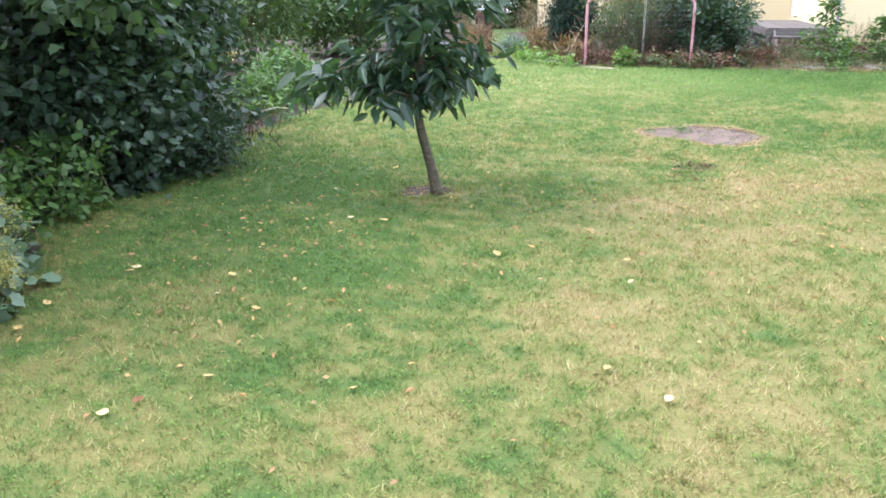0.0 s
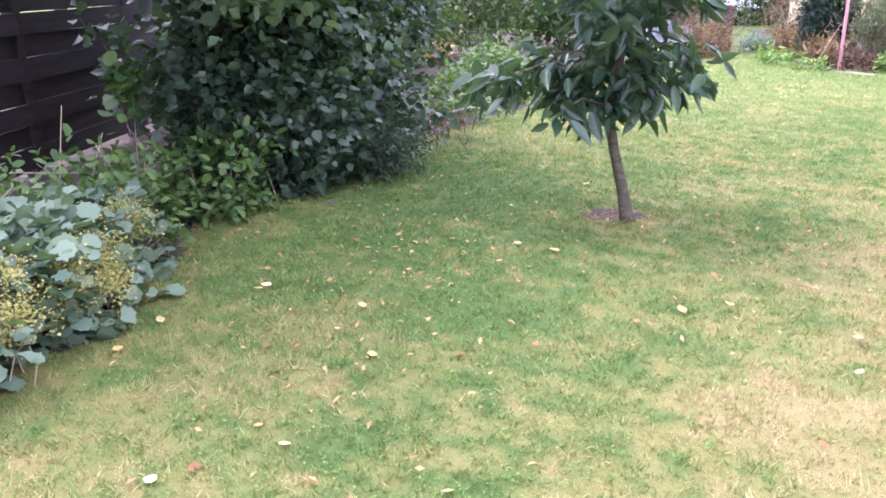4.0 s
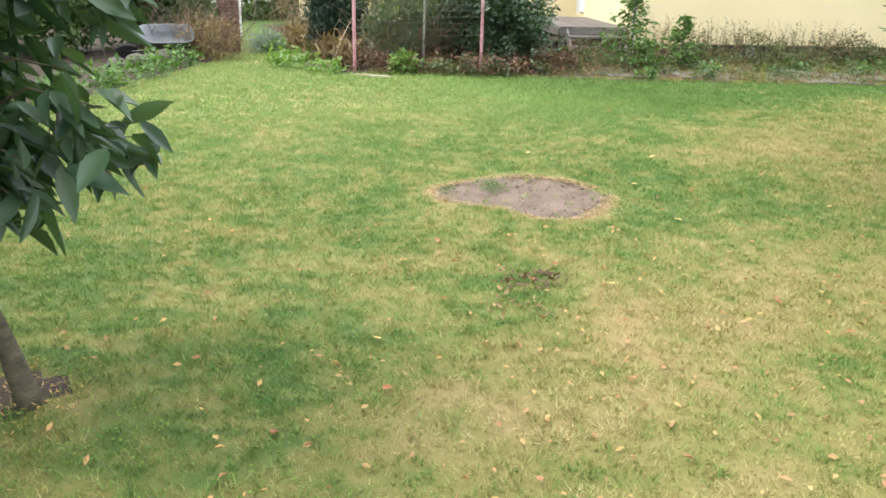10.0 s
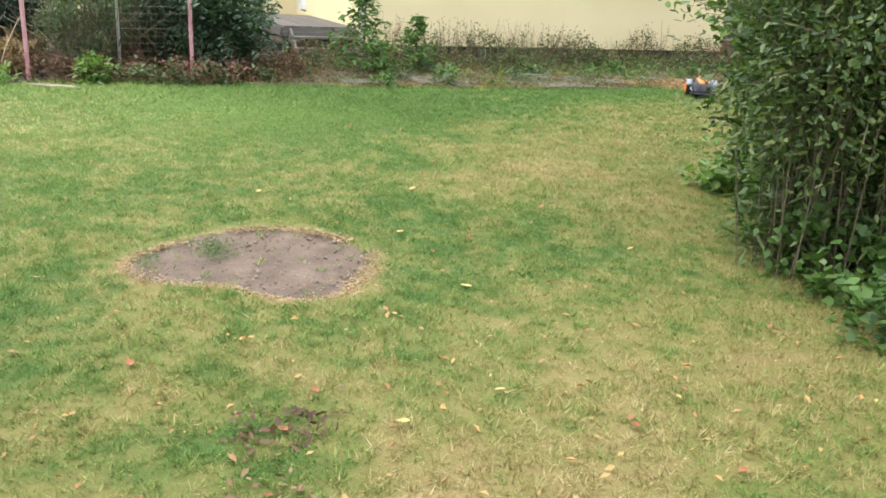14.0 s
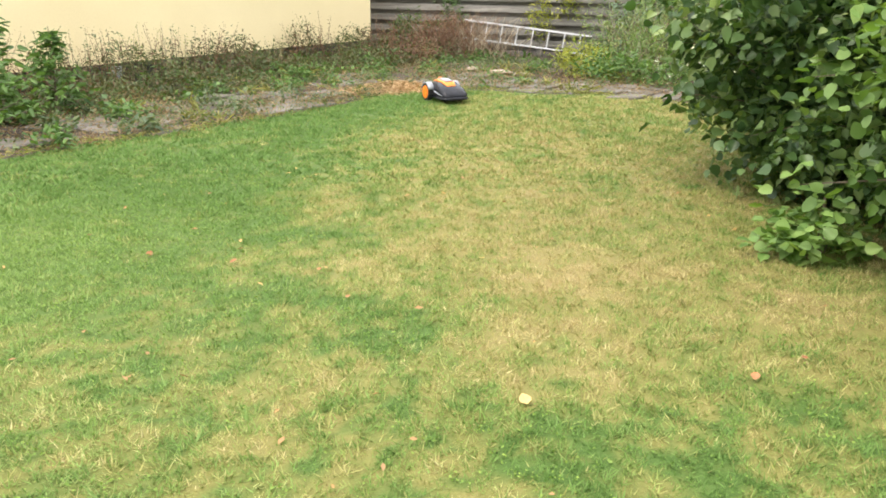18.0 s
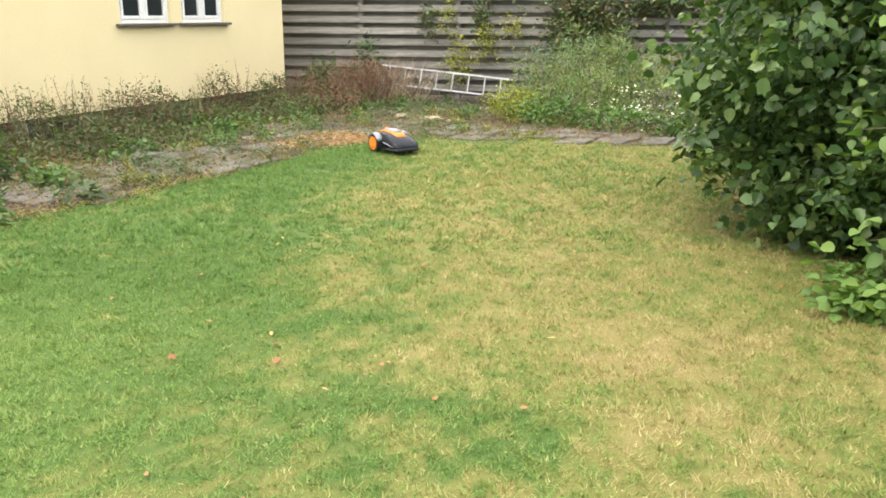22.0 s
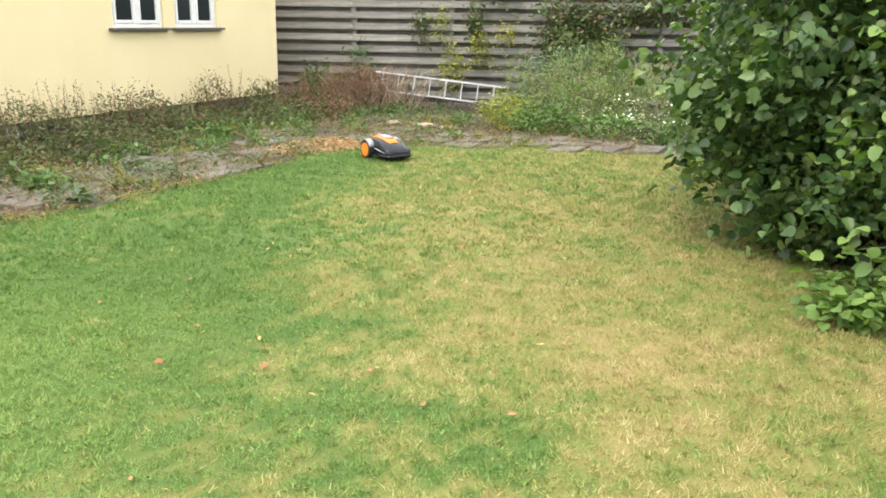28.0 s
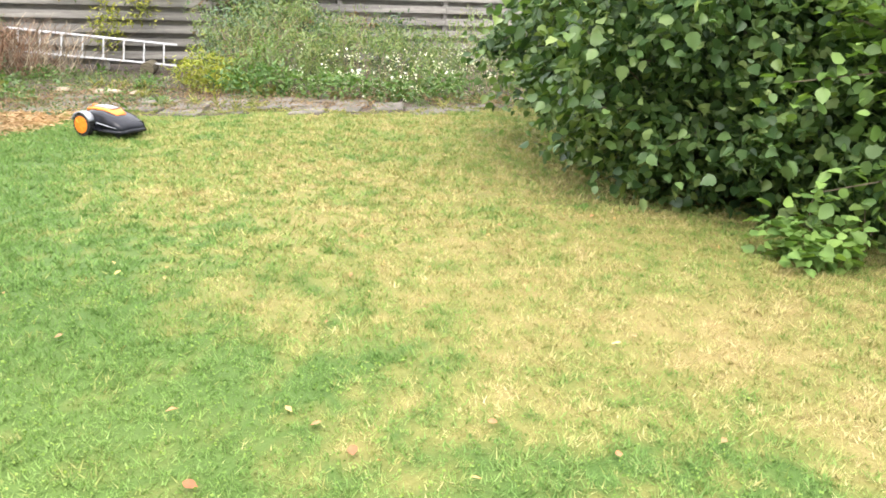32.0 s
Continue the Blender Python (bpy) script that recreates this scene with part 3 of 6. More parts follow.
def grass(name, tufts, per, x0, x1, y0, y1, length, width, seed, label):
    """Tufts of blades: each tuft has its own tone, height and dryness."""
    rng = np.random.default_rng(seed)
    tx, ty = rng.uniform(x0, x1, tufts), rng.uniform(y0, y1, tufts)
    keep = on_lawn(tx, ty) & ~bare(tx, ty, rng) & (rng.random(tufts) < 0.5 + 0.9 * value_noise(tx, ty, 14.0, 18))
    tx, ty = tx[keep], ty[keep]
    d = dryness(tx, ty)
    m = len(tx)
    lush = 0.45 * value_noise(tx, ty, 2.2, 12) + 0.55 * value_noise(tx, ty, 13.0, 17)
    tall = (0.5 + 0.9 * lush) * rng.uniform(0.7, 1.35, m)
    shade = np.clip(0.5 * rng.random(m) + 0.5 * value_noise(tx, ty, 8.0, 25), 0, 1)
    luck = rng.random(m)
    lay = rng.normal(0, 0.5, (m, 2))
    k = np.repeat(np.arange(m), per)
    n = len(k)
    x, y = tx[k] + rng.normal(0, 0.012, n), ty[k] + rng.normal(0, 0.012, n)
    ln = length * tall[k] * rng.uniform(0.55, 1.3, n)
    way = lay[k] + rng.normal(0, 0.75, (n, 2))
    way = np.concatenate([way, rng.uniform(0.35, 1.1, (n, 1))], 1)
    way /= np.linalg.norm(way, axis=1, keepdims=True)
    w = width * rng.uniform(0.6, 1.4, n)
    base = np.stack([x, y, rise(x, y) - 0.004], 1)
    a = rng.uniform(0, math.tau, n)
    side = np.stack([np.cos(a), np.sin(a), 0 * a], 1) * w[:, None] * 0.5
    verts = np.stack([base - side, base + side, base + way * ln[:, None]], 1).reshape(-1, 3)
    me = raw_mesh(name, verts, (np.arange(n) * 3)[:, None] + np.arange(3)[None])
    straw = np.clip((d[k] - 0.55 * luck[k] - 0.45 * rng.random(n)) * 1.5 + 0.4, 0, 1)
    tone = np.clip(0.5 * shade[k] + 0.5 * rng.random(n) + (0.38 * np.clip((1.5 - tx) / 4, 0, 1) * np.clip((5.0 - ty) / 2, 0, 1))[k], 0, 1)
    for key, value in (("dry", straw), ("tone", tone), ("rich", richness(tx, ty, d)[k])):
        me.attributes.new(key, "FLOAT", "POINT").data.foreach_set("value", np.repeat(value, 3).astype(np.float32))
    tagged(link(name, me, M_BLADE), label, "grass", kind="stuff")


grass("lawn_grass", 112000, 7, -2.4, 9.2, -5.5, 0.2, 0.036, 0.0062, 21, "short mown lawn grass, green mixed with dry straw blades")
grass("lawn_grass", 70000, 7, -2.6, 5.4, 0.2, 5.4, 0.036, 0.0064, 23, "short mown lawn grass, green with pale dry blades")
grass("lawn_grass", 44000, 7, -4.5, 4.5, 5.4, 10.7, 0.04, 0.011, 22, "mown lawn grass by the house, green and straw coloured")
grass("lawn_grass", 36000, 6, -9.0, -2.4, -2.5, 5.4, 0.045, 0.014, 26, "bright green mown lawn grass near the goal")


def clover():
    """Small round leaves that grow in the lush places of the lawn."""
    rng = np.random.default_rng(27)
    n = 52000
    x, y = rng.uniform(-2.4, 8.6, n), rng.uniform(-5.2, 5.5, n)
    ok = on_lawn(x, y) & ~bare(x, y, rng) & (dryness(x, y) < 0.22 + 0.25 * value_noise(x, y, 2.7, 28) * rng.random(n))
    c = np.stack([x[ok], y[ok], rise(x[ok], y[ok]) + rng.uniform(0.006, 0.02, ok.sum())], 1)
    at, d, s = clumps(rng, c, 3, 0.007, 0.0095, 0.4)
    tagged(link("clover", leaves("clover", at, d, s, "round", rng=rng), L_CLOVER), "small clover and daisy leaves in the lawn", "clover", kind="stuff")


clover()

# ---- the yellow house ----
WALL_TURN = 64.0
KX, KY = -2.62, 14.66
HOUSE = pose(KX, KY, 0, 0, 0, WALL_TURN)  # x runs along the garden wall, minus y faces the garden
HALL, BACK = 5.4, 6.6


def wall_with_holes(length, height, thick, holes, z0=0.0):
    """A wall along +x from 0, its outer face at y = 0, thickness towards +y. holes: (x0, x1, z0, z1)."""
    bm = bmesh.new()
    xs = sorted({0.0, length, *(v for h in holes for v in h[:2])})
    zs = sorted({z0, height, *(v for h in holes for v in h[2:])})
    for a, b in zip(xs, xs[1:]):
        for lo, hi in zip(zs, zs[1:]):
            if any(h[0] <= a + 1e-6 and h[1] >= b - 1e-6 and h[2] <= lo + 1e-6 and h[3] >= hi - 1e-6 for h in holes):
                continue
            box((b - a, thick, hi - lo), ((a + b) / 2, thick / 2, (lo + hi) / 2), bm=bm)
    bmesh.ops.remove_doubles(bm, verts=bm.verts, dist=1e-4)
    seen = {}
    for f in bm.faces:
        seen.setdefault(tuple(round(c, 3) for c in f.calc_center_median()), []).append(f)
    bmesh.ops.delete(bm, geom=[f for fs in seen.values() if len(fs) > 1 for f in fs], context="FACES_ONLY")
    return bm


def casement(parent, x0, x1, z0, z1, deep=0.07, bars=2):
    """A white window of two sashes in a hole of a wall whose outer face is y = 0."""
    w = link_empty("window", parent)
    mid, d = (x0 + x1) / 2, deep
    bm = bmesh.new()
    for s in ((0.05, 0.07, z1 - z0, x0 + 0.025, (z0 + z1) / 2), (0.05, 0.07, z1 - z0, x1 - 0.025, (z0 + z1) / 2)):
        box((s[0], s[1], s[2]), (s[3], d, s[4]), 0.006, bm)
    box((x1 - x0 - 0.1, 0.07, 0.05), (mid, d, z0 + 0.025), 0.006, bm)
    box((x1 - x0 - 0.1, 0.07, 0.05), (mid, d, z1 - 0.025), 0.006, bm)
    box((0.05, 0.075, z1 - z0 - 0.1), (mid, d - 0.006, (z0 + z1) / 2), 0.006, bm)
    part("frame", bm, M_WHITE, w)
    for a, b in ((x0 + 0.05, mid - 0.025), (mid + 0.025, x1 - 0.05)):
        bm = bmesh.new()
        for q in (a + 0.024, b - 0.024):
            box((0.046, 0.05, z1 - z0 - 0.104), (q, d - 0.02, (z0 + z1) / 2), 0.006, bm)
        for q in (z0 + 0.076, z1 - 0.076):
            box((b - a - 0.096, 0.05, 0.046), ((a + b) / 2, d - 0.02, q), 0.006, bm)
        for k in range(1, bars + 1):
            box((b - a - 0.096, 0.035, 0.026), ((a + b) / 2, d - 0.02, z0 + 0.1 + (z1 - z0 - 0.2) * k / (bars + 1)), 0.004, bm)
        part("sash", bm, M_WHITE, w)
        part("pane", box((b - a - 0.096, 0.006, z1 - z0 - 0.196), ((a + b) / 2, d - 0.012, (z0 + z1) / 2)), M_GLASS, w)
    part("window_sill", box((x1 - x0 + 0.16, 0.13, 0.035), (mid, -0.02, z0 - 0.02), 0.006), M_SILL, w)
    # thin black sheet: the room's darkness is put into its colour
    bm = box((x1 - x0, 0.01, z1 - z0), (mid, 0.28, (z0 + z1) / 2))
    part("unlit_room_panel", bm, M_PLINTH, w, "black panel standing in for the unlit room behind the glass")
    return w


def link_empty(name, parent, label=""):
    ob = new(name)
    ob.parent = parent
    ob.empty_display_size = 0.1
    if label:
        ob["label"] = label
    return ob


def door_leaf(parent, x0, x1, z0, z1):
    d = link_empty("door", parent, "white panelled door with a glazed upper half")
    mid, deep = (x0 + x1) / 2, 0.06
    bm = bmesh.new()
    for q in (x0 + 0.035, x1 - 0.035):
        box((0.07, 0.1, z1 - z0), (q, deep, (z0 + z1) / 2), 0.008, bm)
    box((x1 - x0 - 0.14, 0.1, 0.07), (mid, deep, z1 - 0.035), 0.008, bm)
    part("frame", bm, M_WHITE, d)
    bm = bmesh.new()
    for q in (x0 + 0.13, x1 - 0.13):
        box((0.11, 0.05, z1 - z0 - 0.08), (q, deep, (z0 + z1) / 2 - 0.04), 0.006, bm)
    for q in (z0 + 0.1, z0 + 0.95, z1 - 0.13):
        box((x1 - x0 - 0.38, 0.05, 0.11), (mid, deep, q), 0.006, bm)
    box((x1 - x0 - 0.38, 0.02, 0.74), (mid, deep, z0 + 0.525), 0.004, bm)
    part("leaf", bm, M_WHITE, d)
    part("pane", box((x1 - x0 - 0.38, 0.008, z1 - z0 - 1.2), (mid, deep, (z0 + z1) / 2 + 0.4)), M_GLASS, d)
    part("handle", tube([(x1 - 0.13, deep - 0.07, z0 + 1.0), (x1 - 0.24, deep - 0.07, z0 + 1.0)], 0.01), M_METAL, d)


def house():
    h = thing("house", "yellow plastered house with a black tarred plinth and white windows", "house", HOUSE)
    top = 2.75
    # garden wall: x from -7.4 to 0, outer face towards minus y
    holes = [(3.84, 4.77, 1.37, 2.6), (5.0, 5.91, 1.37, 2.6)]
    bm = wall_with_holes(7.4, top, 0.3, holes, 0.28)
    bmesh.ops.translate(bm, vec=(-7.4, 0, 0), verts=bm.verts)
    part("wall", bm, M_PLASTER, h)
    part("plinth", box((7.36, 0.3, 0.4), (-3.7, 0.17, 0.08)), M_PLINTH, h, "black tarred plinth")
    for a, b, c, d in holes:
        casement(h, a - 7.4, b - 7.4, c, d)
    # gable end beside the fence
    part("wall", box((0.3, 7.1, top - 0.28), (-0.15, 0.3 + 3.55, (top + 0.28) / 2)), M_PLASTER, h)
    # return wall with the door, facing minus x
    r = link_empty("return_wall", h)
    r.matrix_local = pose(-7.4, HALL, 0, 0, 0, -90)
    holes = [(0.15, 1.05, 0.56, 2.6), (2.9, 3.9, 1.5, 2.6)]
    part("wall", wall_with_holes(HALL - 0.3, top, 0.3, holes, 0.28), M_PLASTER, r)
    part("plinth", box((HALL - 0.36, 0.3, 0.4), (HALL / 2 - 0.18, 0.17, 0.08)), M_PLINTH, r)
    casement(r, *holes[1])
    door_leaf(r, *holes[0])
    part("downpipe", tube([(HALL + 0.06, -0.06, 0.05), (HALL + 0.06, -0.06, top)], 0.04, 10), M_METAL, r, "zinc downpipe at the corner")
    # set back wall, left of the porch
    w = link_empty("back_wall", h)
    w.matrix_local = pose(-7.4 - BACK, HALL, 0)
    holes = [(BACK - 4.82, BACK - 3.95, 1.55, 2.6)]
    part("wall", wall_with_holes(BACK, top, 0.3, holes, 0.28), M_PLASTER, w)
    part("plinth", box((BACK - 0.04, 0.3, 0.4), (BACK / 2, 0.17, 0.08)), M_PLINTH, w)
    casement(w, *holes[0])
    part("wall", box((0.3, 4.0, top - 0.28), (0.15, 2.3, (top + 0.28) / 2)), M_PLASTER, w)
    # roofs
    bm = bmesh.new()
    for x0, x1, y0, y1 in ((-7.5, 0.15, -0.12, 9.0), (-7.5 - BACK, -7.5, HALL - 0.12, 10.5)):
        ym = (y0 + y1) / 2
        v = [bm.verts.new(c) for c in ((x0, y0, top), (x1, y0, top), (x1, ym, top + 2.9), (x0, ym, top + 2.9), (x1, y1, top), (x0, y1, top))]
        for f in ((0, 1, 2, 3), (3, 2, 4, 5), (0, 3, 5), (1, 4, 2), (0, 5, 4, 1)):
            bm.faces.new([v[i] for i in f])
    part("roof", bm, M_ROOFTILE, h, "red tiled gable roof")
    return h


house()

# ---- porch ----


def porch():
    p = thing("porch", "weathered grey wooden porch with open steps", "porch", HOUSE @ pose(-7.4, 0, 0))
    for k in range(10):
        part("deck_board", box((0.118, 3.6, 0.03), (-1.24 + k * 0.127, 2.2, 0.515), 0.004), M_DECK, p)
    for x in (-1.25, -0.08):
        for y in (0.45, 2.1, 3.9):
            part("post", box((0.09, 0.09, 0.5), (x, y, 0.25), 0.006), M_DECK, p)
    part("rim_board", box((1.3, 0.03, 0.14), (-0.66, 0.385, 0.43), 0.005), M_DECK, p)
    part("rim_board", box((0.03, 3.6, 0.14), (-1.32, 2.2, 0.43), 0.005), M_DECK, p)
    for k, (y, z) in enumerate(((0.2, 0.36), (-0.06, 0.2), (-0.32, 0.06))):
        part("tread", box((1.1, 0.25, 0.035), (-0.66, y, z), 0.006), M_DECK, p)
    for x in (-1.18, -0.14):
        bm = box((0.04, 0.9, 0.14), (0, 0, 0), 0.005, turn=Matrix.Rotation(radians(32), 4, "X"))
        bmesh.ops.translate(bm, vec=(x, 0.0, 0.2), verts=bm.verts)
        part("stringer", bm, M_DECK, p)


porch()

# ---- fence behind the patio ----


def board_fence(name, m, length, height, bay, pitch, mat, label, thick=0.022, gap_first=0.08, woven=True):
    f = thing(name, label, "fence", m)
    n = int(length / bay)
    boards = int((height - 0.09) / pitch)
    rng = random.Random(5)
    for i in range(n + 1):
        part("post", box((0.09, 0.11, height + 0.04), (i * bay, 0.035, height / 2 + 0.02), 0.008), mat, f)
    bm = box((bay - 0.006, thick, pitch * (1.2 if woven else 1.03)), (0, 0, 0), 0.004)
    me = bpy.data.meshes.new("board")
    bm.to_mesh(me)
    bm.free()
    me.materials.append(mat)
    for i in range(n):
        for k in range(boards):
            b = link("board", me, None, f)
            front = (-0.03 if k % 2 else 0.13) if woven else (0.024 if k % 2 else 0.0)
            b.matrix_local = pose(i * bay + bay / 2, front - 0.01, gap_first + pitch * (k + 0.5), (-9 if woven and k % 2 else 0) + rng.uniform(-2, 2), rng.uniform(-0.25, 0.25), 0) @ Matrix.Diagonal((1, 1, 1 if woven or rng.random() > 0.2 else 0.9, 1))
        part("cap_rail", box((bay - 0.01, 0.2 if woven else 0.12, 0.025), (i * bay + bay / 2, 0.03, height - 0.005), 0.005), mat, f)
    return f


board_fence("fence", pose(-4.92, 16.46, 0, 0, 0, -12), 14.4, 1.95, 1.8, 0.0975, M_BOARD, "weathered grey wooden fence of overlapping horizontal boards")
board_fence("dark_fence", pose(9.0, -7.6, 0, 0, 0, 176), 12.6, 1.9, 1.8, 0.17, M_DARKWOOD, "dark brown stained board fence with a few light slits", woven=False)

# ---- plants ----


def stems(name, rng, n, base, spread, height, radius, mat, parent, lean=0.3, sides=4, bend=0.2):
    bm = bmesh.new()
    for _ in range(n):
        x, y = rng.normal(0, spread[0]), rng.normal(0, spread[1])
        h = height * rng.uniform(0.5, 1.1)
        lx, ly = rng.normal(0, lean) * h, rng.normal(0, lean) * h
        b = np.array((base[0] + x, base[1] + y, base[2]))
        pts = [b, b + (lx * 0.3 + rng.normal(0, bend) * 0.15, ly * 0.3, h * 0.45), b + (lx * 0.7, ly * 0.7 + rng.normal(0, bend) * 0.15, h * 0.8), b + (lx, ly, h)]
        tube(pts, (radius, radius * 0.8, radius * 0.6, radius * 0.3), sides, bm)
    return tagged(part(name, bm, mat, parent), kind="stuff")


def bush(name, label, lumps, n, per, spread, size, shape, mat, seed, stem=None, category="bush", flat=0.6, away=0.7, droop=0.15, lump=0.25, inner=0.5, low=-0.75, sprays=0, reach=0.5, vary=0.35, lean=0.3, tilt=0.45, sink=0.0):
    """A shrub: lumps are (x, y, z, rx, ry, rz); n clumps of leaves shared among them by their size."""
    rng = np.random.default_rng(seed)
    x0, y0 = lumps[0][:2]
    t = thing(name, label, category, pose(x0, y0, 0))
    vol = np.array([(a[3] * a[4] * a[5]) ** 0.67 for a in lumps])
    cs, ds = [], []
    for a, v in zip(lumps, vol / vol.sum()):
        c, d = in_shell(rng, int(n * v), (a[0] - x0, a[1] - y0, a[2]), a[3:], inner, lump, low)
        ok = c[:, 2] > 0.04
        cs.append(c[ok])
        ds.append(d[ok])
    shoots = bmesh.new()
    for _ in range(sprays):
        # a shoot that stands out of the crown
        a = lumps[rng.integers(len(lumps))]
        c, d = in_shell(rng, 12, (a[0] - x0, a[1] - y0, a[2]), a[3:], 0.9, 0.2, low)
        way = d[0] * (1, 1, 0.6) + rng.normal(0, 0.25, 3)
        q = c[0] + way[None] * np.linspace(0, rng.uniform(0.2, reach), 6)[:, None]
        q = q[q[:, 2] > 0.4]
        if len(q) < 3:
            continue
        tube([q[0] - way * 0.3, q[len(q) // 2], q[-1]], (0.006, 0.004, 0.002), 3, shoots)
        cs.append(q)
        ds.append(np.tile(d[0], (len(q), 1)))
    at, d, s = clumps(rng, np.concatenate(cs), per, spread, size, flat, np.concatenate(ds), away, vary)
    at[:, 2] = np.maximum(at[:, 2], 0.03)
    d[:, 2] -= sink
    link("crown", leaves("crown", at, d, s, shape, droop=droop, rng=rng, tilt=tilt), mat, t)
    if sprays:
        tagged(part("shoot", shoots, M_TWIG, t), kind="stuff")
    else:
        shoots.free()
    if stem:
        count, sp, h, r, smat = stem
        for a in lumps[:3]:
            stems("stem", rng, count, (a[0] - x0, a[1] - y0, 0), (sp * a[3], sp * a[4]), h, r, smat, t, lean)
    return t


# the dark hedge along the lawn
bush("hedge", "tall dark green hedge shrub with broad leaves", [(1.2, -5.2, 1.2, 1.05, 0.75, 1.3), (0.3, -5.2, 1.8, 1.2, 1.0, 1.2), (1.45, -5.3, 2.4, 1.1, 0.85, 0.9), (2.1, -5.4, 0.6, 0.75, 0.45, 0.6), (3.2, -5.8, 2.4, 1.7, 0.9, 0.5), (1.9, -4.9, 0.4, 0.6, 0.4, 0.45), (1.0, -4.75, 0.5, 0.7, 0.45, 0.55)],
     4400, 18, 0.11, 0.07, "hazel", L_HEDGE, 31, (6, 0.2, 2.0, 0.012, M_BARK), flat=0.5, away=0.5, lump=0.45, sprays=70, vary=0.45, tilt=0.7, sink=0.4)
bush("low_shrub", "small grey green shrub at the lawn edge", [(1.75, -4.45, 0.25, 0.45, 0.4, 0.32)], 260, 10, 0.05, 0.045, "oval", L_HEDGE, 33, (10, 0.3, 0.5, 0.005, M_TWIG))
bush("bramble", "light green bramble leaves at the foot of the hedge", [(3.6, -5.75, 0.2, 0.8, 0.42, 0.36), (2.85, -5.35, 0.22, 0.5, 0.35, 0.36), (4.6, -6.3, 0.25, 0.8, 0.5, 0.4), (4.2, -6.8, 0.25, 0.9, 0.5, 0.5), (6.0, -7.0, 0.25, 1.0, 0.5, 0.45)], 900, 9, 0.07, 0.065, "broad", L_LOW, 34, (10, 0.3, 0.6, 0.005, M_PALETWIG))
bush("mantle_plant", "blue green lady's mantle with round leaves and yellow flowers", [(4.7, -5.7, 0.16, 0.55, 0.42, 0.3), (5.4, -5.95, 0.16, 0.7, 0.5, 0.32), (4.1, -5.7, 0.14, 0.4, 0.35, 0.26), (4.9, -6.3, 0.2, 0.9, 0.4, 0.35)], 760, 9, 0.06, 0.075, "fan", L_MANTLE, 35, (10, 0.3, 0.35, 0.004, M_PALETWIG), flat=0.4)
bush("mantle_flowers", "frothy yellow lady's mantle flower heads", [(4.85, -5.42, 0.26, 0.3, 0.18, 0.16), (5.3, -5.58, 0.28, 0.35, 0.2, 0.18), (4.3, -5.42, 0.36, 0.15, 0.12, 0.1)], 300, 34, 0.035, 0.0125, "round", L_YELLOW, 351, (10, 0.3, 0.3, 0.003, M_PALETWIG), "flowers")
bush("hazel_bush", "large hazel bush with broad bright green leaves", [(3.6, 5.9, 1.0, 1.5, 1.8, 1.15), (3.5, 5.6, 2.2, 1.75, 1.8, 1.0), (4.3, 7.4, 1.6, 1.7, 1.7, 1.6), (3.45, 5.5, 0.75, 1.3, 0.9, 0.85), (3.65, 6.3, 0.5, 1.05, 1.5, 0.6), (3.15, 4.85, 0.32, 0.5, 0.6, 0.34), (3.0, 5.6, 0.35, 0.65, 0.8, 0.45)],
     2700, 20, 0.1, 0.072, "hazel", L_HAZEL, 36, (7, 0.2, 2.2, 0.015, M_BARK), flat=0.5, away=0.5, lump=0.5, inner=0.4, sprays=170, reach=0.5, vary=0.45, tilt=0.8, sink=0.5)
bush("willow_bush", "twiggy shrub with narrow leaves and bare pale stems", [(4.4, 3.3, 1.75, 1.35, 1.0, 1.0), (3.75, 3.5, 1.2, 1.05, 0.8, 1.1), (3.45, 2.75, 1.3, 0.6, 0.5, 0.85), (5.7, 2.9, 1.8, 1.2, 0.9, 0.95)],
     4600, 16, 0.1, 0.044, "oval", L_WILLOW, 37, (46, 0.3, 1.8, 0.0048, M_TWIG), lump=0.5, sprays=140, lean=0.13, tilt=0.8)
bush("low_plant", "low leafy plants under the bush", [(4.4, 2.15, 0.12, 0.7, 0.4, 0.26), (3.6, 2.65, 0.12, 0.42, 0.36, 0.26), (3.2, 3.05, 0.1, 0.35, 0.3, 0.22), (5.4, 1.8, 0.1, 0.8, 0.4, 0.25)], 420, 11, 0.06, 0.062, "hazel", L_LOW, 38, (12, 0.3, 0.3, 0.004, M_TWIG))
bush("bramble_tuft", "bright green bramble shoot with broad leaves", [(2.35, 4.25, 0.12, 0.28, 0.24, 0.14)], 46, 7, 0.06, 0.07, "hazel", L_SHOOT, 381, (6, 0.2, 0.3, 0.005, M_TWIG), flat=0.25, away=0.3)
fir = bush("conifer", "dark blue green conifer", [(-7.33, 2.84, 0.75, 0.52, 0.52, 0.8), (-7.33, 2.84, 1.5, 0.42, 0.42, 0.9), (-7.33, 2.84, 2.4, 0.28, 0.28, 0.8)], 1500, 18, 0.06, 0.08, "narrow", L_CONIFER, 39, category="conifer", inner=0.2, flat=1.4, lump=0.12)
part("trunk", tube([(0, 0, 0), (0.01, 0, 1.2), (0, 0.01, 2.9)], (0.06, 0.04, 0.012), 8), M_BARK, fir)
bush("goal_shrub", "wispy green shrub grown behind the goal", [(-6.1, 3.35, 0.6, 0.5, 0.5, 0.8), (-6.3, 4.0, 0.5, 0.4, 0.5, 0.6)], 480, 12, 0.07, 0.09, "narrow", L_HERB, 40, (60, 0.35, 1.3, 0.006, M_TWIG), flat=1.6, away=0.2, sprays=40)
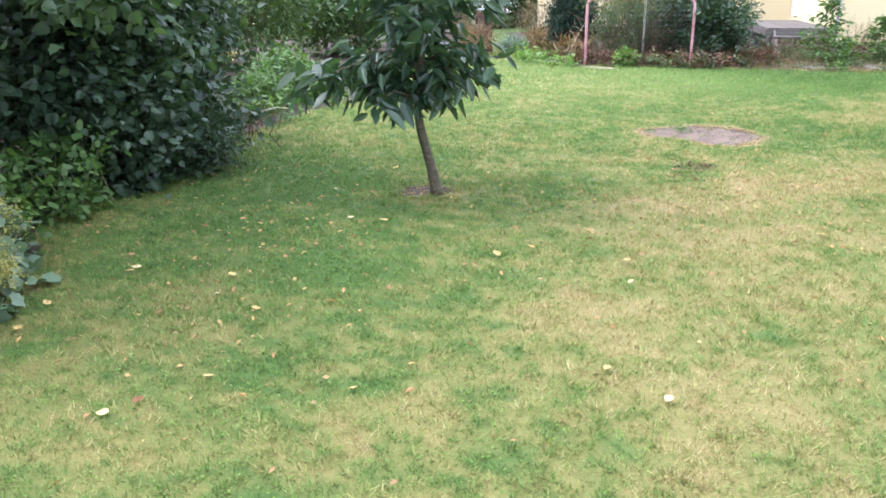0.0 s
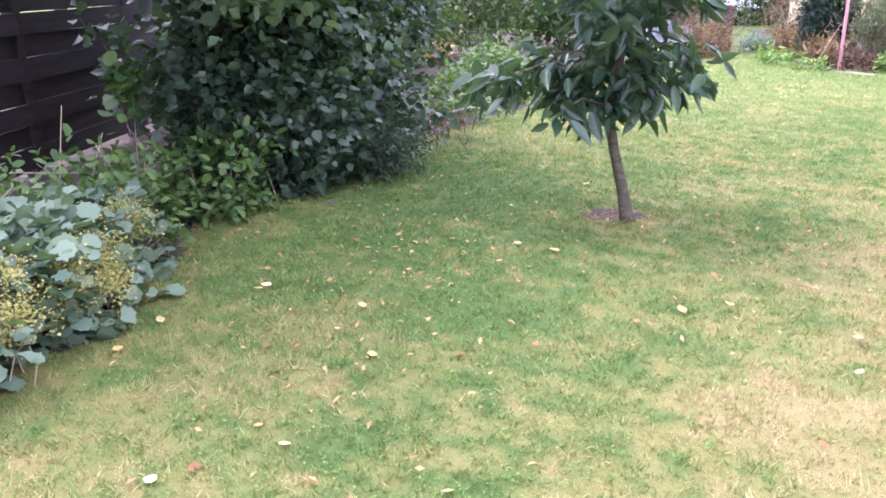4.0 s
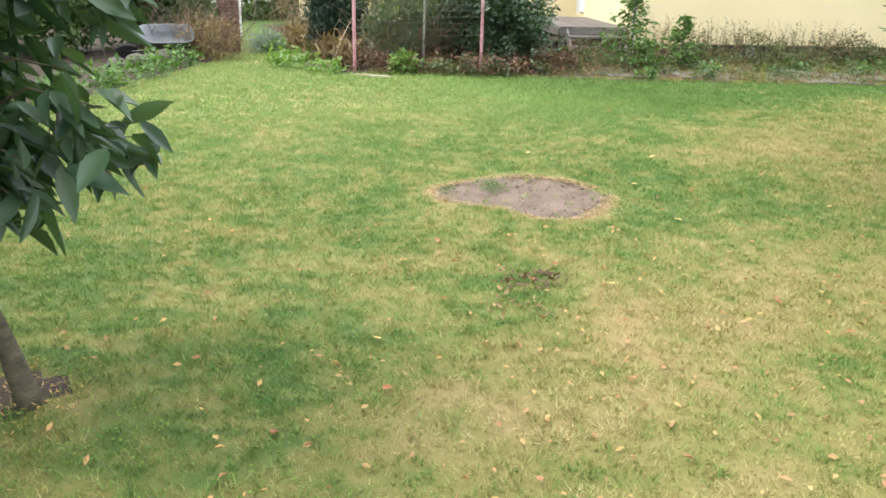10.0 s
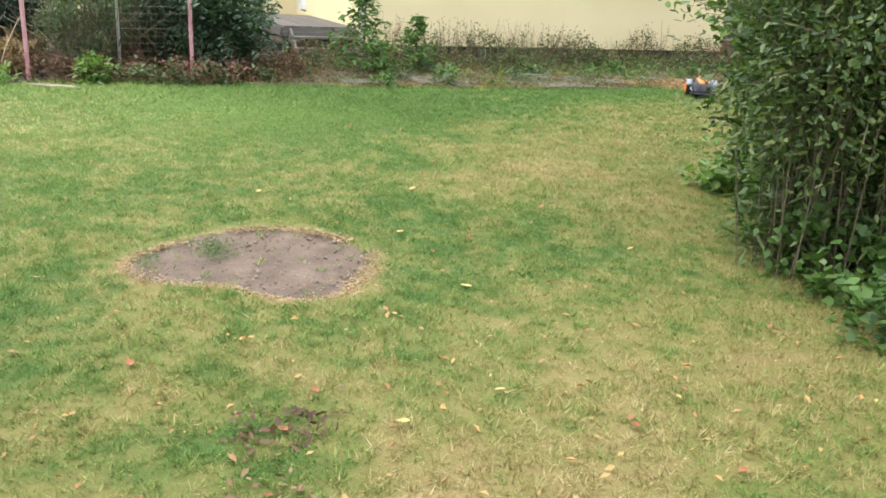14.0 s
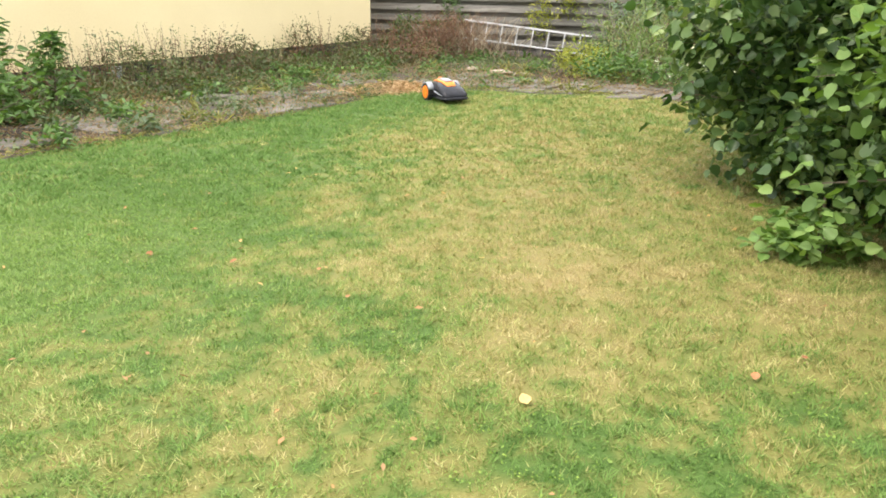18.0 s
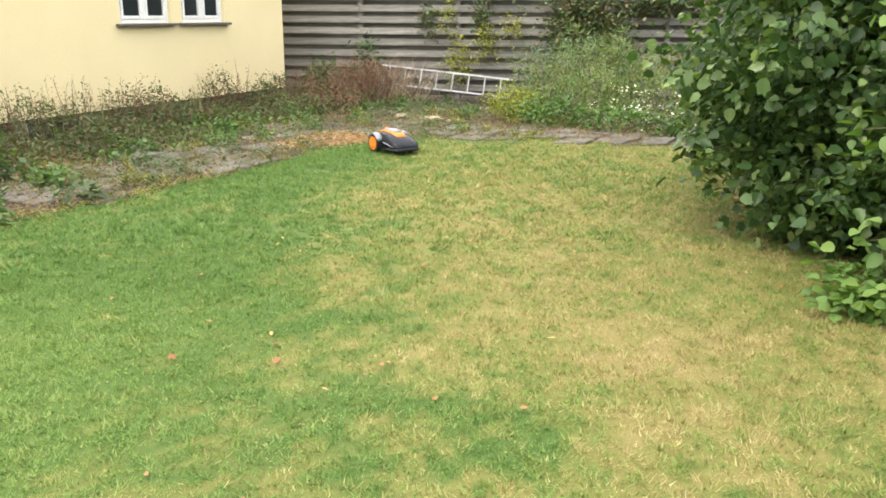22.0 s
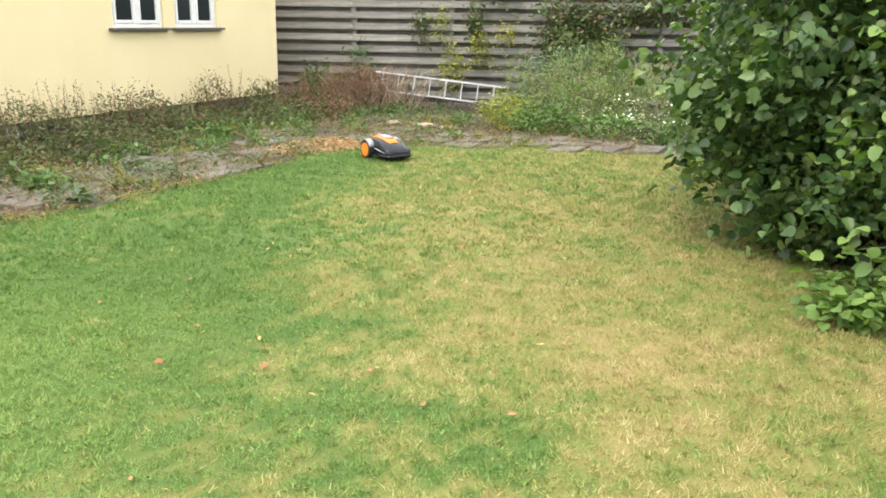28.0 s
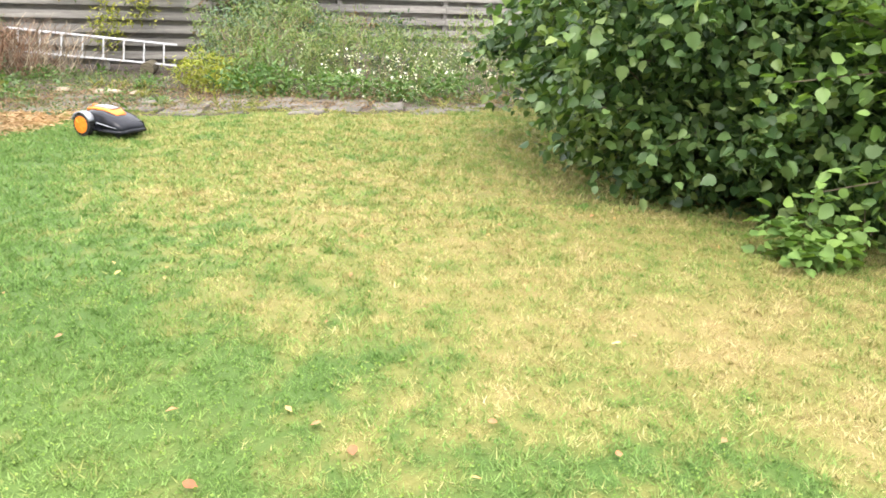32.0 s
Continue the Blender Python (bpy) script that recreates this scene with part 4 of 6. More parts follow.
bush("dark_bush", "dark leafed bush beside the porch", [(-5.3, 4.75, 0.6, 0.6, 0.6, 0.75), (-5.9, 4.7, 0.85, 0.7, 0.7, 0.7)], 1100, 13, 0.08, 0.075, "oval", L_HEDGE, 41, (12, 0.3, 1.7, 0.008, M_TWIG), lump=0.4, sprays=40)


def young_tree():
    rng = np.random.default_rng(44)
    t = thing("cherry_tree", "young cherry tree with long drooping leaves and a thin trunk", "tree", pose(3.07, -2.66, 0))
    trunk = [(0.01, 0.01, -0.03), (0, -0.005, 0.05), (-0.01, -0.035, 0.2), (-0.03, -0.1, 0.45), (-0.04, -0.13, 0.62), (-0.04, -0.1, 0.95), (-0.05, -0.07, 1.3), (-0.08, -0.08, 1.9), (-0.12, -0.1, 2.6), (-0.13, -0.1, 3.1)]
    part("trunk", tube(trunk, (0.058, 0.046, 0.037, 0.033, 0.032, 0.027, 0.024, 0.018, 0.011, 0.005), 12), M_BARK, t, smooth=True)
    axis = np.array(trunk)
    ends, ways = [], []
    # the two long low boughs that the crown shows, then the rest of the crown
    spec = [(0.8, -1.6, 0.9, 0.36), (0.85, 1.5, 0.36, 0.45), (0.72, -0.9, 0.5, 0.3), (0.74, 2.6, 0.4, 0.3), (0.85, -1.2, 0.8, 0.4), (0.85, -2.6, 0.6, 0.3), (0.78, 0.6, 0.3, 0.34), (0.8, -2.0, 0.4, 0.34), (0.75, 1.9, 0.62, 0.5)]
    for k in range(38):
        z = 0.85 + 2.1 * (k / 38) ** 1.15
        spec.append((z, k * 2.4 + rng.normal(0, 0.35), rng.uniform(0.32, 0.6) * (1.0 + 0.3 * (z > 1.2)), rng.uniform(0.3, 0.8)))
    for z, a, ln, up in spec:
        b = np.array([np.interp(z, axis[:, 2], axis[:, q]) for q in range(3)])
        d = np.array((math.cos(a), math.sin(a), up))
        mid = b + d * ln * 0.55
        end = b + d * ln + (0, 0, -0.3 * ln)
        part("limb", tube([b, mid, end], (0.009, 0.006, 0.0025), 5), M_BARK, t)
        for s in np.linspace(0.15, 1.0, max(5, int(ln * 15))):
            ends.append(b * (1 - s) ** 2 + 2 * mid * s * (1 - s) + end * s * s)
            ways.append(d)
    at, d, s = clumps(rng, np.array(ends), 6, 0.055, 0.15, 0.45, np.array(ways), 0.7)
    d[:, 2] -= 0.95
    link("crown", leaves("crown", at, d, s, "lance", droop=0.24, rng=rng, tilt=0.7, ripple=0.02), L_CHERRY, t)


young_tree()

# the outer boughs of the hedge, skylight painted into their paler leaves, and a light sprig before the dark fence
L_LITBOUGH = leaf_material("bough leaves with painted skylight", ((0.05, 0.095, 0.055), (0.085, 0.145, 0.085), (0.13, 0.2, 0.12), (0.075, 0.135, 0.06)), 0.45, 0.32)
bough = bush("maple_bough", "leafy boughs hanging out of the dark hedge, skylight put into their paler green", [(3.0, -5.05, 1.45, 0.55, 0.22, 0.17), (1.9, -4.75, 1.3, 0.6, 0.2, 0.25), (2.5, -4.9, 1.62, 0.9, 0.25, 0.2), (1.4, -4.5, 0.9, 0.6, 0.12, 0.35)], 130, 7, 0.11, 0.09, "hazel", L_LITBOUGH, 311, inner=0.2, tilt=0.7, sink=0.5)
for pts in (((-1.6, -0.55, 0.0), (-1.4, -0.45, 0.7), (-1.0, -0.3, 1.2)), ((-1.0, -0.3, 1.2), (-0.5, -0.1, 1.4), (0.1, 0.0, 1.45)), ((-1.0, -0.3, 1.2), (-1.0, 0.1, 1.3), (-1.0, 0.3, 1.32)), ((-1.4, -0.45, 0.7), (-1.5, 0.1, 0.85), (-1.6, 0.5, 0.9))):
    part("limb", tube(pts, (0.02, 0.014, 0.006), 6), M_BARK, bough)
bush("light_sprig", "light green leafy sprig before the dark fence", [(2.95, -5.85, 0.85, 0.14, 0.1, 0.26)], 14, 5, 0.05, 0.075, "round", L_LOW, 312, (2, 0.1, 1.0, 0.004, M_PALETWIG), inner=0.2, tilt=0.8, lean=0.05)


def canes():
    """Bleached canes that stick out of the low plants."""
    for a, b in (((3.97, -5.95, 0), (3.68, -5.95, 0.84)), ((3.75, -5.95, 0), (3.2, -5.95, 0.6)), ((1.9, -5.95, 0.02), (4.3, -5.95, 0.6))):
        c = thing("dead_cane", "bleached dry cane sticking out of the low plants", "cane", group="dry canes in the bed")
        a, b = Vector(a), Vector(b)
        part("cane", tube([a, (a + b) / 2 + Vector((0.01, 0.0, 0.012)), b], (0.006, 0.005, 0.003), 5), M_PALETWIG, c)


canes()

# ---- goal ----


def goal():
    g = thing("goal", "small garden football goal of faded red steel tube", "goal", pose(-5.72, 2.42, 0, 0, 0, 64))
    w, h, r = 1.9, 1.2, 0.12
    pts = [(0, 0, 0), (0, 0, h - r)] + [(r - r * math.cos(a), 0, h - r + r * math.sin(a)) for a in (0.5, 1.1)] + [(r, 0, h), (w - r, 0, h)]
    pts += [(w - r + r * math.sin(a), 0, h - r + r * math.cos(a)) for a in (0.5, 1.1)] + [(w, 0, h - r), (w, 0, 0)]
    part("goal_frame", tube(pts, 0.026, 10), M_GOALRED, g, "faded red tube")
    part("net_pole", tube([(w * 0.55, 0.5, 0), (w * 0.55, 0.12, h - 0.02)], 0.02, 8), M_METAL, g, "grey metal pole")
    bm = bmesh.new()
    for k in range(1, 19):
        x = w * k / 19
        tube([(x, 0.02, h - 0.03), (x, 0.3, h * 0.55), (x, 0.62, 0.02)], 0.0018, 3, bm)
    for k in range(1, 12):
        s = k / 12
        q = (0.02 * (1 - s) ** 2 + 0.6 * s * (1 - s) + 0.62 * s * s, (h - 0.03) * (1 - s) ** 2 + h * 1.1 * s * (1 - s) + 0.02 * s * s)
        tube([(0.03, *q), (w / 2, q[0] + 0.03, q[1] - 0.02), (w - 0.03, *q)], 0.0018, 3, bm)
    part("net", bm, M_ROPE, g, "torn grey net")


goal()

# ---- robot mower ----


def loft(sections, mat_bm=None):
    """Skin over rings of equal length."""
    bm = mat_bm or bmesh.new()
    rings = [[bm.verts.new(p) for p in ring] for ring in sections]
    n = len(rings[0])
    for r0, r1 in zip(rings, rings[1:]):
        for k in range(n):
            bm.faces.new((r0[k], r0[(k + 1) % n], r1[(k + 1) % n], r1[k]))
    bm.faces.new(rings[0][::-1])
    bm.faces.new(rings[-1])
    bmesh.ops.recalc_face_normals(bm, faces=bm.faces)
    return bm


def hull_ring(x, half, low, top, crown=0.6, n=16):
    """A rounded section of a shell at x."""
    ring = []
    for k in range(n):
        a = math.tau * k / n
        c, s = math.cos(a), math.sin(a)
        y = half * math.copysign(abs(c) ** 0.6, c)
        z = (low + top) / 2 + (top - low) / 2 * math.copysign(abs(s) ** crown, s)
        ring.append((x, y, z))
    return ring


def mower():
    m = thing("robot_mower", "black and orange robot lawn mower with orange wheel hubs", "robot mower", pose(-0.49, 9.5, 0.0, 0, 0, -56))
    part("body", loft([hull_ring(-0.26, 0.1, 0.07, 0.15), hull_ring(-0.24, 0.125, 0.05, 0.2), hull_ring(-0.12, 0.135, 0.045, 0.235), hull_ring(0.03, 0.15, 0.045, 0.232),
                       hull_ring(0.16, 0.165, 0.045, 0.19), hull_ring(0.25, 0.16, 0.05, 0.14), hull_ring(0.29, 0.13, 0.055, 0.105)]), M_BLACKPL, m, smooth=True)
    part("bumper", loft([hull_ring(-0.05, 0.165, 0.04, 0.085), hull_ring(0.15, 0.185, 0.04, 0.085), hull_ring(0.26, 0.17, 0.04, 0.085), hull_ring(0.305, 0.13, 0.045, 0.08)]), M_BLACKPL, m, smooth=True)
    # orange top with its pale lid
    part("top_cover", loft([hull_ring(-0.2, 0.07, 0.2, 0.236), hull_ring(-0.08, 0.085, 0.22, 0.252), hull_ring(0.06, 0.08, 0.21, 0.243), hull_ring(0.15, 0.055, 0.17, 0.206)]), M_ORANGE, m, "orange top cover", True)
    part("lid", loft([hull_ring(-0.14, 0.05, 0.24, 0.258), hull_ring(-0.05, 0.06, 0.245, 0.263), hull_ring(0.08, 0.05, 0.235, 0.25)]), M_GREYPL, m, "pale grey lid", True)
    part("stop_button", tube([(-0.17, 0, 0.235), (-0.17, 0, 0.262)], 0.025, 14), M_ORANGE, m, "orange stop button")
    part("rear_panel", box((0.015, 0.2, 0.045), (-0.262, 0, 0.155), 0.006), M_BLACKPL, m)
    for k in range(6):
        part("badge_bar", box((0.004, 0.012, 0.011), (-0.2715, -0.045 + k * 0.018, 0.165), 0.001), M_WHITE, m, "white badge bars")
    part("rear_handle", box((0.03, 0.2, 0.03), (-0.262, 0, 0.118), 0.01), M_ORANGE, m, "orange rear handle")
    part("stripe", loft([hull_ring(0.0, 0.167, 0.122, 0.13), hull_ring(0.14, 0.178, 0.108, 0.116), hull_ring(0.24, 0.17, 0.095, 0.102)]), M_GREYPL, m, "grey side stripe")
    for sgn in (-1, 1):
        y = 0.172 * sgn
        w = link_empty("wheel", m)
        w.matrix_local = pose(-0.14, y, 0.1)
        bm = tube([(0, -0.032, 0), (0, -0.028, 0), (0, 0.028, 0), (0, 0.032, 0)], (0.085, 0.096, 0.096, 0.085), 28)
        for k in range(18):
            a = math.tau * k / 18
            box((0.016, 0.06, 0.012), (0, 0, 0.097), bm=bm)
            new_verts = bm.verts[-8:]
            bmesh.ops.rotate(bm, cent=(0, 0, 0), matrix=Matrix.Rotation(a, 3, "Y"), verts=new_verts)
        part("tyre", bm, M_RUBBER, w)
        bm = tube([(0, 0.026 * sgn, 0), (0, 0.036 * sgn, 0), (0, 0.04 * sgn, 0)], (0.078, 0.076, 0.03), 24)
        bmesh.ops.recalc_face_normals(bm, faces=bm.faces)
        part("hub", bm, M_ORANGE, w, "orange hub cap")
        for k in range(7):
            a = math.tau * k / 7
            bm = box((0.012, 0.008, 0.05), (0, 0.04 * sgn, 0.045), 0.002)
            bmesh.ops.rotate(bm, cent=(0, 0, 0), matrix=Matrix.Rotation(a, 3, "Y"), verts=bm.verts)
            part("spoke", bm, M_ORANGE, w)
        # pale fender over the wheel
        bm = bmesh.new()
        arcs = []
        for k in range(9):
            a = radians(20 + 140 * k / 8)
            arcs.append([(-0.14 - math.cos(a) * r, yy, 0.1 + math.sin(a) * r) for r, yy in ((0.108, y - 0.04), (0.12, y - 0.036), (0.12, y + 0.036), (0.108, y + 0.04))])
        part("fender", loft(arcs), M_GREYPL, m, "grey wheel fender", True)
    for sgn in (-1, 1):
        part("caster", tube([(0.19, 0.09 * sgn - 0.012, 0.035), (0.19, 0.09 * sgn + 0.012, 0.035)], 0.035, 14), M_RUBBER, m)


mower()

# ---- patio paving ----


def near_edge(x, y):
    """Distance from the lawn's edge along the house and the fence."""
    best = np.full(np.shape(x), 99.0)
    for (x0, y0), (x1, y1) in zip(LAWN[:10], LAWN[1:11]):
        dx, dy = x1 - x0, y1 - y0
        t = np.clip(((x - x0) * dx + (y - y0) * dy) / (dx * dx + dy * dy), 0, 1)
        best = np.minimum(best, np.hypot(x - x0 - t * dx, y - y0 - t * dy))
    return best


def wall_gap(x, y):
    """Distance out from the house's garden wall."""
    return (x - KX) * math.sin(radians(WALL_TURN)) - (y - KY) * math.cos(radians(WALL_TURN))


def paving():
    p = tagged(new("pavement"), "old grey patio slabs sunk among weeds and moss", "pavement", kind="structure")
    rng = random.Random(61)
    kinds = []
    for k in range(7):
        bm = bmesh.new()
        a, b = rng.uniform(0.2, 0.27), rng.uniform(0.17, 0.24)
        low = [(sx * a + rng.uniform(-0.03, 0.03), sy * b + rng.uniform(-0.03, 0.03)) for sx, sy in ((-1, -1), (0.1, -1), (1, -1), (1, 0.2), (1, 1), (-0.1, 1), (-1, 1))]
        bot = [bm.verts.new((x, y, -0.04)) for x, y in low]
        mid = [bm.verts.new((x, y, 0.0)) for x, y in low]
        top = [bm.verts.new((x * 0.95, y * 0.95, 0.012 + rng.uniform(-0.002, 0.002))) for x, y in low]
        for r0, r1 in ((bot, mid), (mid, top)):
            for i in range(7):
                bm.faces.new((r0[i], r0[(i + 1) % 7], r1[(i + 1) % 7], r1[i]))
        bm.faces.new(top)
        me = bpy.data.meshes.new("slab")
        bm.to_mesh(me)
        bm.free()
        me.materials.append(M_SLAB)
        kinds.append(me)
    for i in range(-24, 12):
        for j in range(-2, 24):
            q = HOUSE @ Vector((i * 0.5 + rng.uniform(-0.04, 0.04) + 0.25 * (j % 2), -0.5 - j * 0.44 + rng.uniform(-0.03, 0.03), 0))
            d = float(near_edge(np.array([q.x]), np.array([q.y]))[0])
            if wall_gap(q.x, q.y) < 0.5 or inside(np.array([q.x]), np.array([q.y]), LAWN)[0] or d > 1.6 or d < 0.06 or q.y < 5.3 or q.x > 4.8:
                continue
            if rng.random() < 0.22 + 0.4 * max(0, d - 0.5):
                continue
            s = link("slab", kinds[rng.randrange(7)], None, p)
            s.matrix_local = pose(q.x, q.y, 0.008 + rng.uniform(-0.01, 0.012), rng.uniform(-2.5, 2.5), rng.uniform(-2.5, 2.5), WALL_TURN + rng.uniform(-9, 9) + (180 if rng.random() < 0.5 else 0))


paving()


def scatter(name, n, poly, size, shape, mat, label, seed, height=0.06, flat=0.5, per=6, keep=None, clump=0.05, top=None):
    """Low leafy growth over a piece of ground."""
    rng = np.random.default_rng(seed)
    px, py = np.array(poly).T
    x, y = rng.uniform(px.min(), px.max(), n), rng.uniform(py.min(), py.max(), n)
    ok = inside(x, y, poly)
    if keep is not None:
        ok &= keep(x, y, rng)
    x, y = x[ok], y[ok]
    z = rng.uniform(0.01, height, len(x))
    if top is not None:
        z = z * top(x, y)
    c = np.stack([x, y, z], 1)
    at, d, s = clumps(rng, c, per, clump, size, flat, np.tile((0, 0, 1.0), (len(c), 1)), 0.5)
    at[:, 2] = np.maximum(at[:, 2], 0.012)
    tagged(link(name, leaves(name, at, d, s, shape, rng=rng), mat), label, "weeds", kind="stuff")


PATIO = [(-5.4, 2.3), (-4.65, 3.9), (-3.5, 5.65), (-2.45, 7.05), (-1.7, 8.75), (-1.2, 10.2), (-0.7, 10.65), (0.0, 10.7), (0.9, 10.55), (4.6, 9.8), (4.8, 11.0), (1.2, 12.2), (0.6, 15.0), (-2.4, 15.6), (-2.5, 14.6), (-5.8, 7.9), (-6.6, 4.0)]


def weed_height(x, y):
    """Tall at the wall, low towards the slabs, in uneven clumps."""
    return np.clip(1.35 - wall_gap(x, y) * 0.65, 0.12, 1) * (0.35 + 1.1 * value_noise(x, y, 2.1, 48))


scatter("patio_moss", 15000, PATIO, 0.035, "oval", L_WEED, "low moss and weeds in the slab joints", 62, 0.02, keep=lambda x, y, r: value_noise(x, y, 1.3, 41) + 0.25 * value_noise(x, y, 5.0, 42) > 0.5)
scatter("dry_litter", 22000, PATIO, 0.045, "narrow", L_BROWN, "dry straw and leaf litter on the slabs", 63, 0.015, flat=0.15, keep=lambda x, y, r: value_noise(x, y, 1.1, 43) > 0.33)
scatter("patio_weeds", 1500, PATIO, 0.05, "oval", L_HERB, "green weeds growing between the slabs", 64, 0.09, per=10, keep=lambda x, y, r: value_noise(x, y, 1.6, 44) > 0.5)
scatter("patio_tufts", 420, PATIO, 0.13, "blade", L_TUFT, "yellowing grass tufts between the slabs", 67, 0.012, flat=0.9, per=30, clump=0.035, keep=lambda x, y, r: value_noise(x, y, 1.4, 49) > 0.42)
scatter("patio_rosettes", 110, PATIO, 0.09, "oval", L_LOW, "broad leafed weed rosettes on the slabs", 68, 0.03, flat=0.35, per=11, clump=0.03, keep=lambda x, y, r: value_noise(x, y, 1.7, 50) > 0.45)
scatter("wall_weeds", 34000, PATIO, 0.045, "oval", L_WALLWEED, "bushy green and brown weeds along the plinth", 65, 0.5, per=9, top=weed_height, keep=lambda x, y, r: (np.abs(wall_gap(x, y) - 0.9) < 0.72 + 0.9 * (value_noise(x, y, 1.2, 45) - 0.5)) & (value_noise(x, y, 1.5, 55) > 0.25))
scatter("wall_herbs", 3600, PATIO, 0.065, "broad", L_LOW, "broad leafed herbs before the wall", 69, 0.24, per=8, top=weed_height, keep=lambda x, y, r: (np.abs(wall_gap(x, y) - 1.2) < 0.7) & (value_noise(x, y, 1.3, 56) > 0.5))
scatter("withered_weeds", 20000, PATIO, 0.04, "oval", L_RUSSET, "brown withered weeds at the foot of the wall", 66, 0.42, per=9, top=weed_height, keep=lambda x, y, r: (wall_gap(x, y) < 0.8) & (value_noise(x, y, 0.9, 46) > 0.42))

scatter("corner_weeds", 900, [(-2.3, 13.0), (-1.3, 13.1), (-1.1, 14.4), (-2.2, 14.5)], 0.035, "oval", L_RUSSET, "russet withered weeds at the house corner", 72, 0.32, per=9, keep=lambda x, y, r: value_noise(x, y, 1.9, 73) > 0.35)


def straw_fringe():
    """Withered grass that hangs over the lawn's edge on the patio."""
    rng = np.random.default_rng(70)
    n = 240000
    x, y = rng.uniform(-5.6, 4.8, n), rng.uniform(2.2, 10.9, n)
    w = 0.03 + 0.16 * np.clip(value_noise(x, y, 1.1, 57) - 0.3, 0, 1)
    near = on_lawn(x + w, y - w) | on_lawn(x + w, y) | on_lawn(x, y - w)
    ok = near & ~on_lawn(x, y) & (near_edge(x, y) < 0.5)
    x, y = x[ok], y[ok]
    a = rng.uniform(0, math.tau, len(x))
    d = np.stack([np.cos(a), np.sin(a), rng.uniform(0.0, 0.8, len(x))], 1)
    at = np.stack([x, y, rng.uniform(0.005, 0.025, len(x))], 1)
    tagged(link("edge_straw", leaves("edge_straw", at, d, rng.uniform(0.03, 0.08, len(x)), "blade", rng=rng), L_TUFT), "yellow withered grass hanging over the lawn edge", "grass", kind="stuff")


straw_fringe()


def stalk_weed(name, label, m, seed, height, n, leaf, mat, stem_mat, spread=0.12, shape="oval", size=0.06, group="", bare=0.3):
    """An upright weed: stalks with leaves along them."""
    rng = np.random.default_rng(seed)
    t = thing(name, label, "weed", m, group)
    ends = []
    for k in range(n):
        b = np.array((rng.normal(0, spread), rng.normal(0, spread), 0.0))
        h = height * rng.uniform(0.6, 1.1)
        tip = b + (rng.normal(0, 0.18) * h, rng.normal(0, 0.18) * h, h)
        mid = (b + tip) / 2 + rng.normal(0, 0.03, 3)
        part("stalk", tube([b, mid, tip], (0.0045, 0.0035, 0.0015), 4), stem_mat, t)
        for s in np.linspace(bare, 1.0, leaf):
            ends.append(b * (1 - s) ** 2 + 2 * mid * s * (1 - s) + tip * s * s)
    at, d, s = clumps(rng, np.array(ends), 3, 0.02, size, 0.6)
    link("foliage", leaves("foliage", at, d, s, shape, rng=rng), mat, t)
    return t


# tall dry weeds in front of the wall
protos = [stalk_weed("dry_weed", "tall half withered weed stalks by the yellow wall", HOUSE @ pose(-6.4, -0.35, 0), 71, 0.75, 12, 9, L_HERB, M_BROWNTWIG, 0.2, size=0.034, bare=0.25, group="weeds along the wall"),
          stalk_weed("dry_weed", "brown withered weed stalks by the yellow wall", HOUSE @ pose(-5.6, -0.3, 0), 72, 0.7, 12, 8, L_RUSSET, M_BROWNTWIG, 0.18, size=0.026, bare=0.2, group="weeds along the wall"),
          stalk_weed("dry_weed", "thin seeding weed stalks by the yellow wall", HOUSE @ pose(-4.9, -0.4, 0), 73, 0.95, 9, 8, L_TUFT, M_PALETWIG, 0.18, size=0.024, group="weeds along the wall", bare=0.5)]
rnd = random.Random(8)
for k in range(18):
    x = -6.9 + (k // 3) * 1.2 + rnd.uniform(-0.45, 0.45)
    copy_thing(protos[(0, 0, 1, 1, 1, 2)[rnd.randrange(6)]], HOUSE @ pose(x, -0.2 - rnd.random() * 0.7, 0, rnd.uniform(-9, 9), rnd.uniform(-9, 9), rnd.uniform(0, 360)) @ Matrix.Scale(rnd.uniform(0.55, 1.1), 4))
for x, y in ((-2.1, 13.6), (-1.95, 14.1), (-2.3, 14.3), (-1.6, 13.9)):
    copy_thing(protos[1], pose(x, y, 0, 0, 0, rnd.uniform(0, 360)))
for x, y in ((-4.75, 4.55), (-4.6, 4.95), (-4.45, 5.3), (-4.9, 4.2), (-5.75, 2.75), (-4.2, 5.75)):
    copy_thing(protos[1], pose(x, y, 0, 0, 0, rnd.uniform(0, 360)) @ Matrix.Scale(0.6, 4))
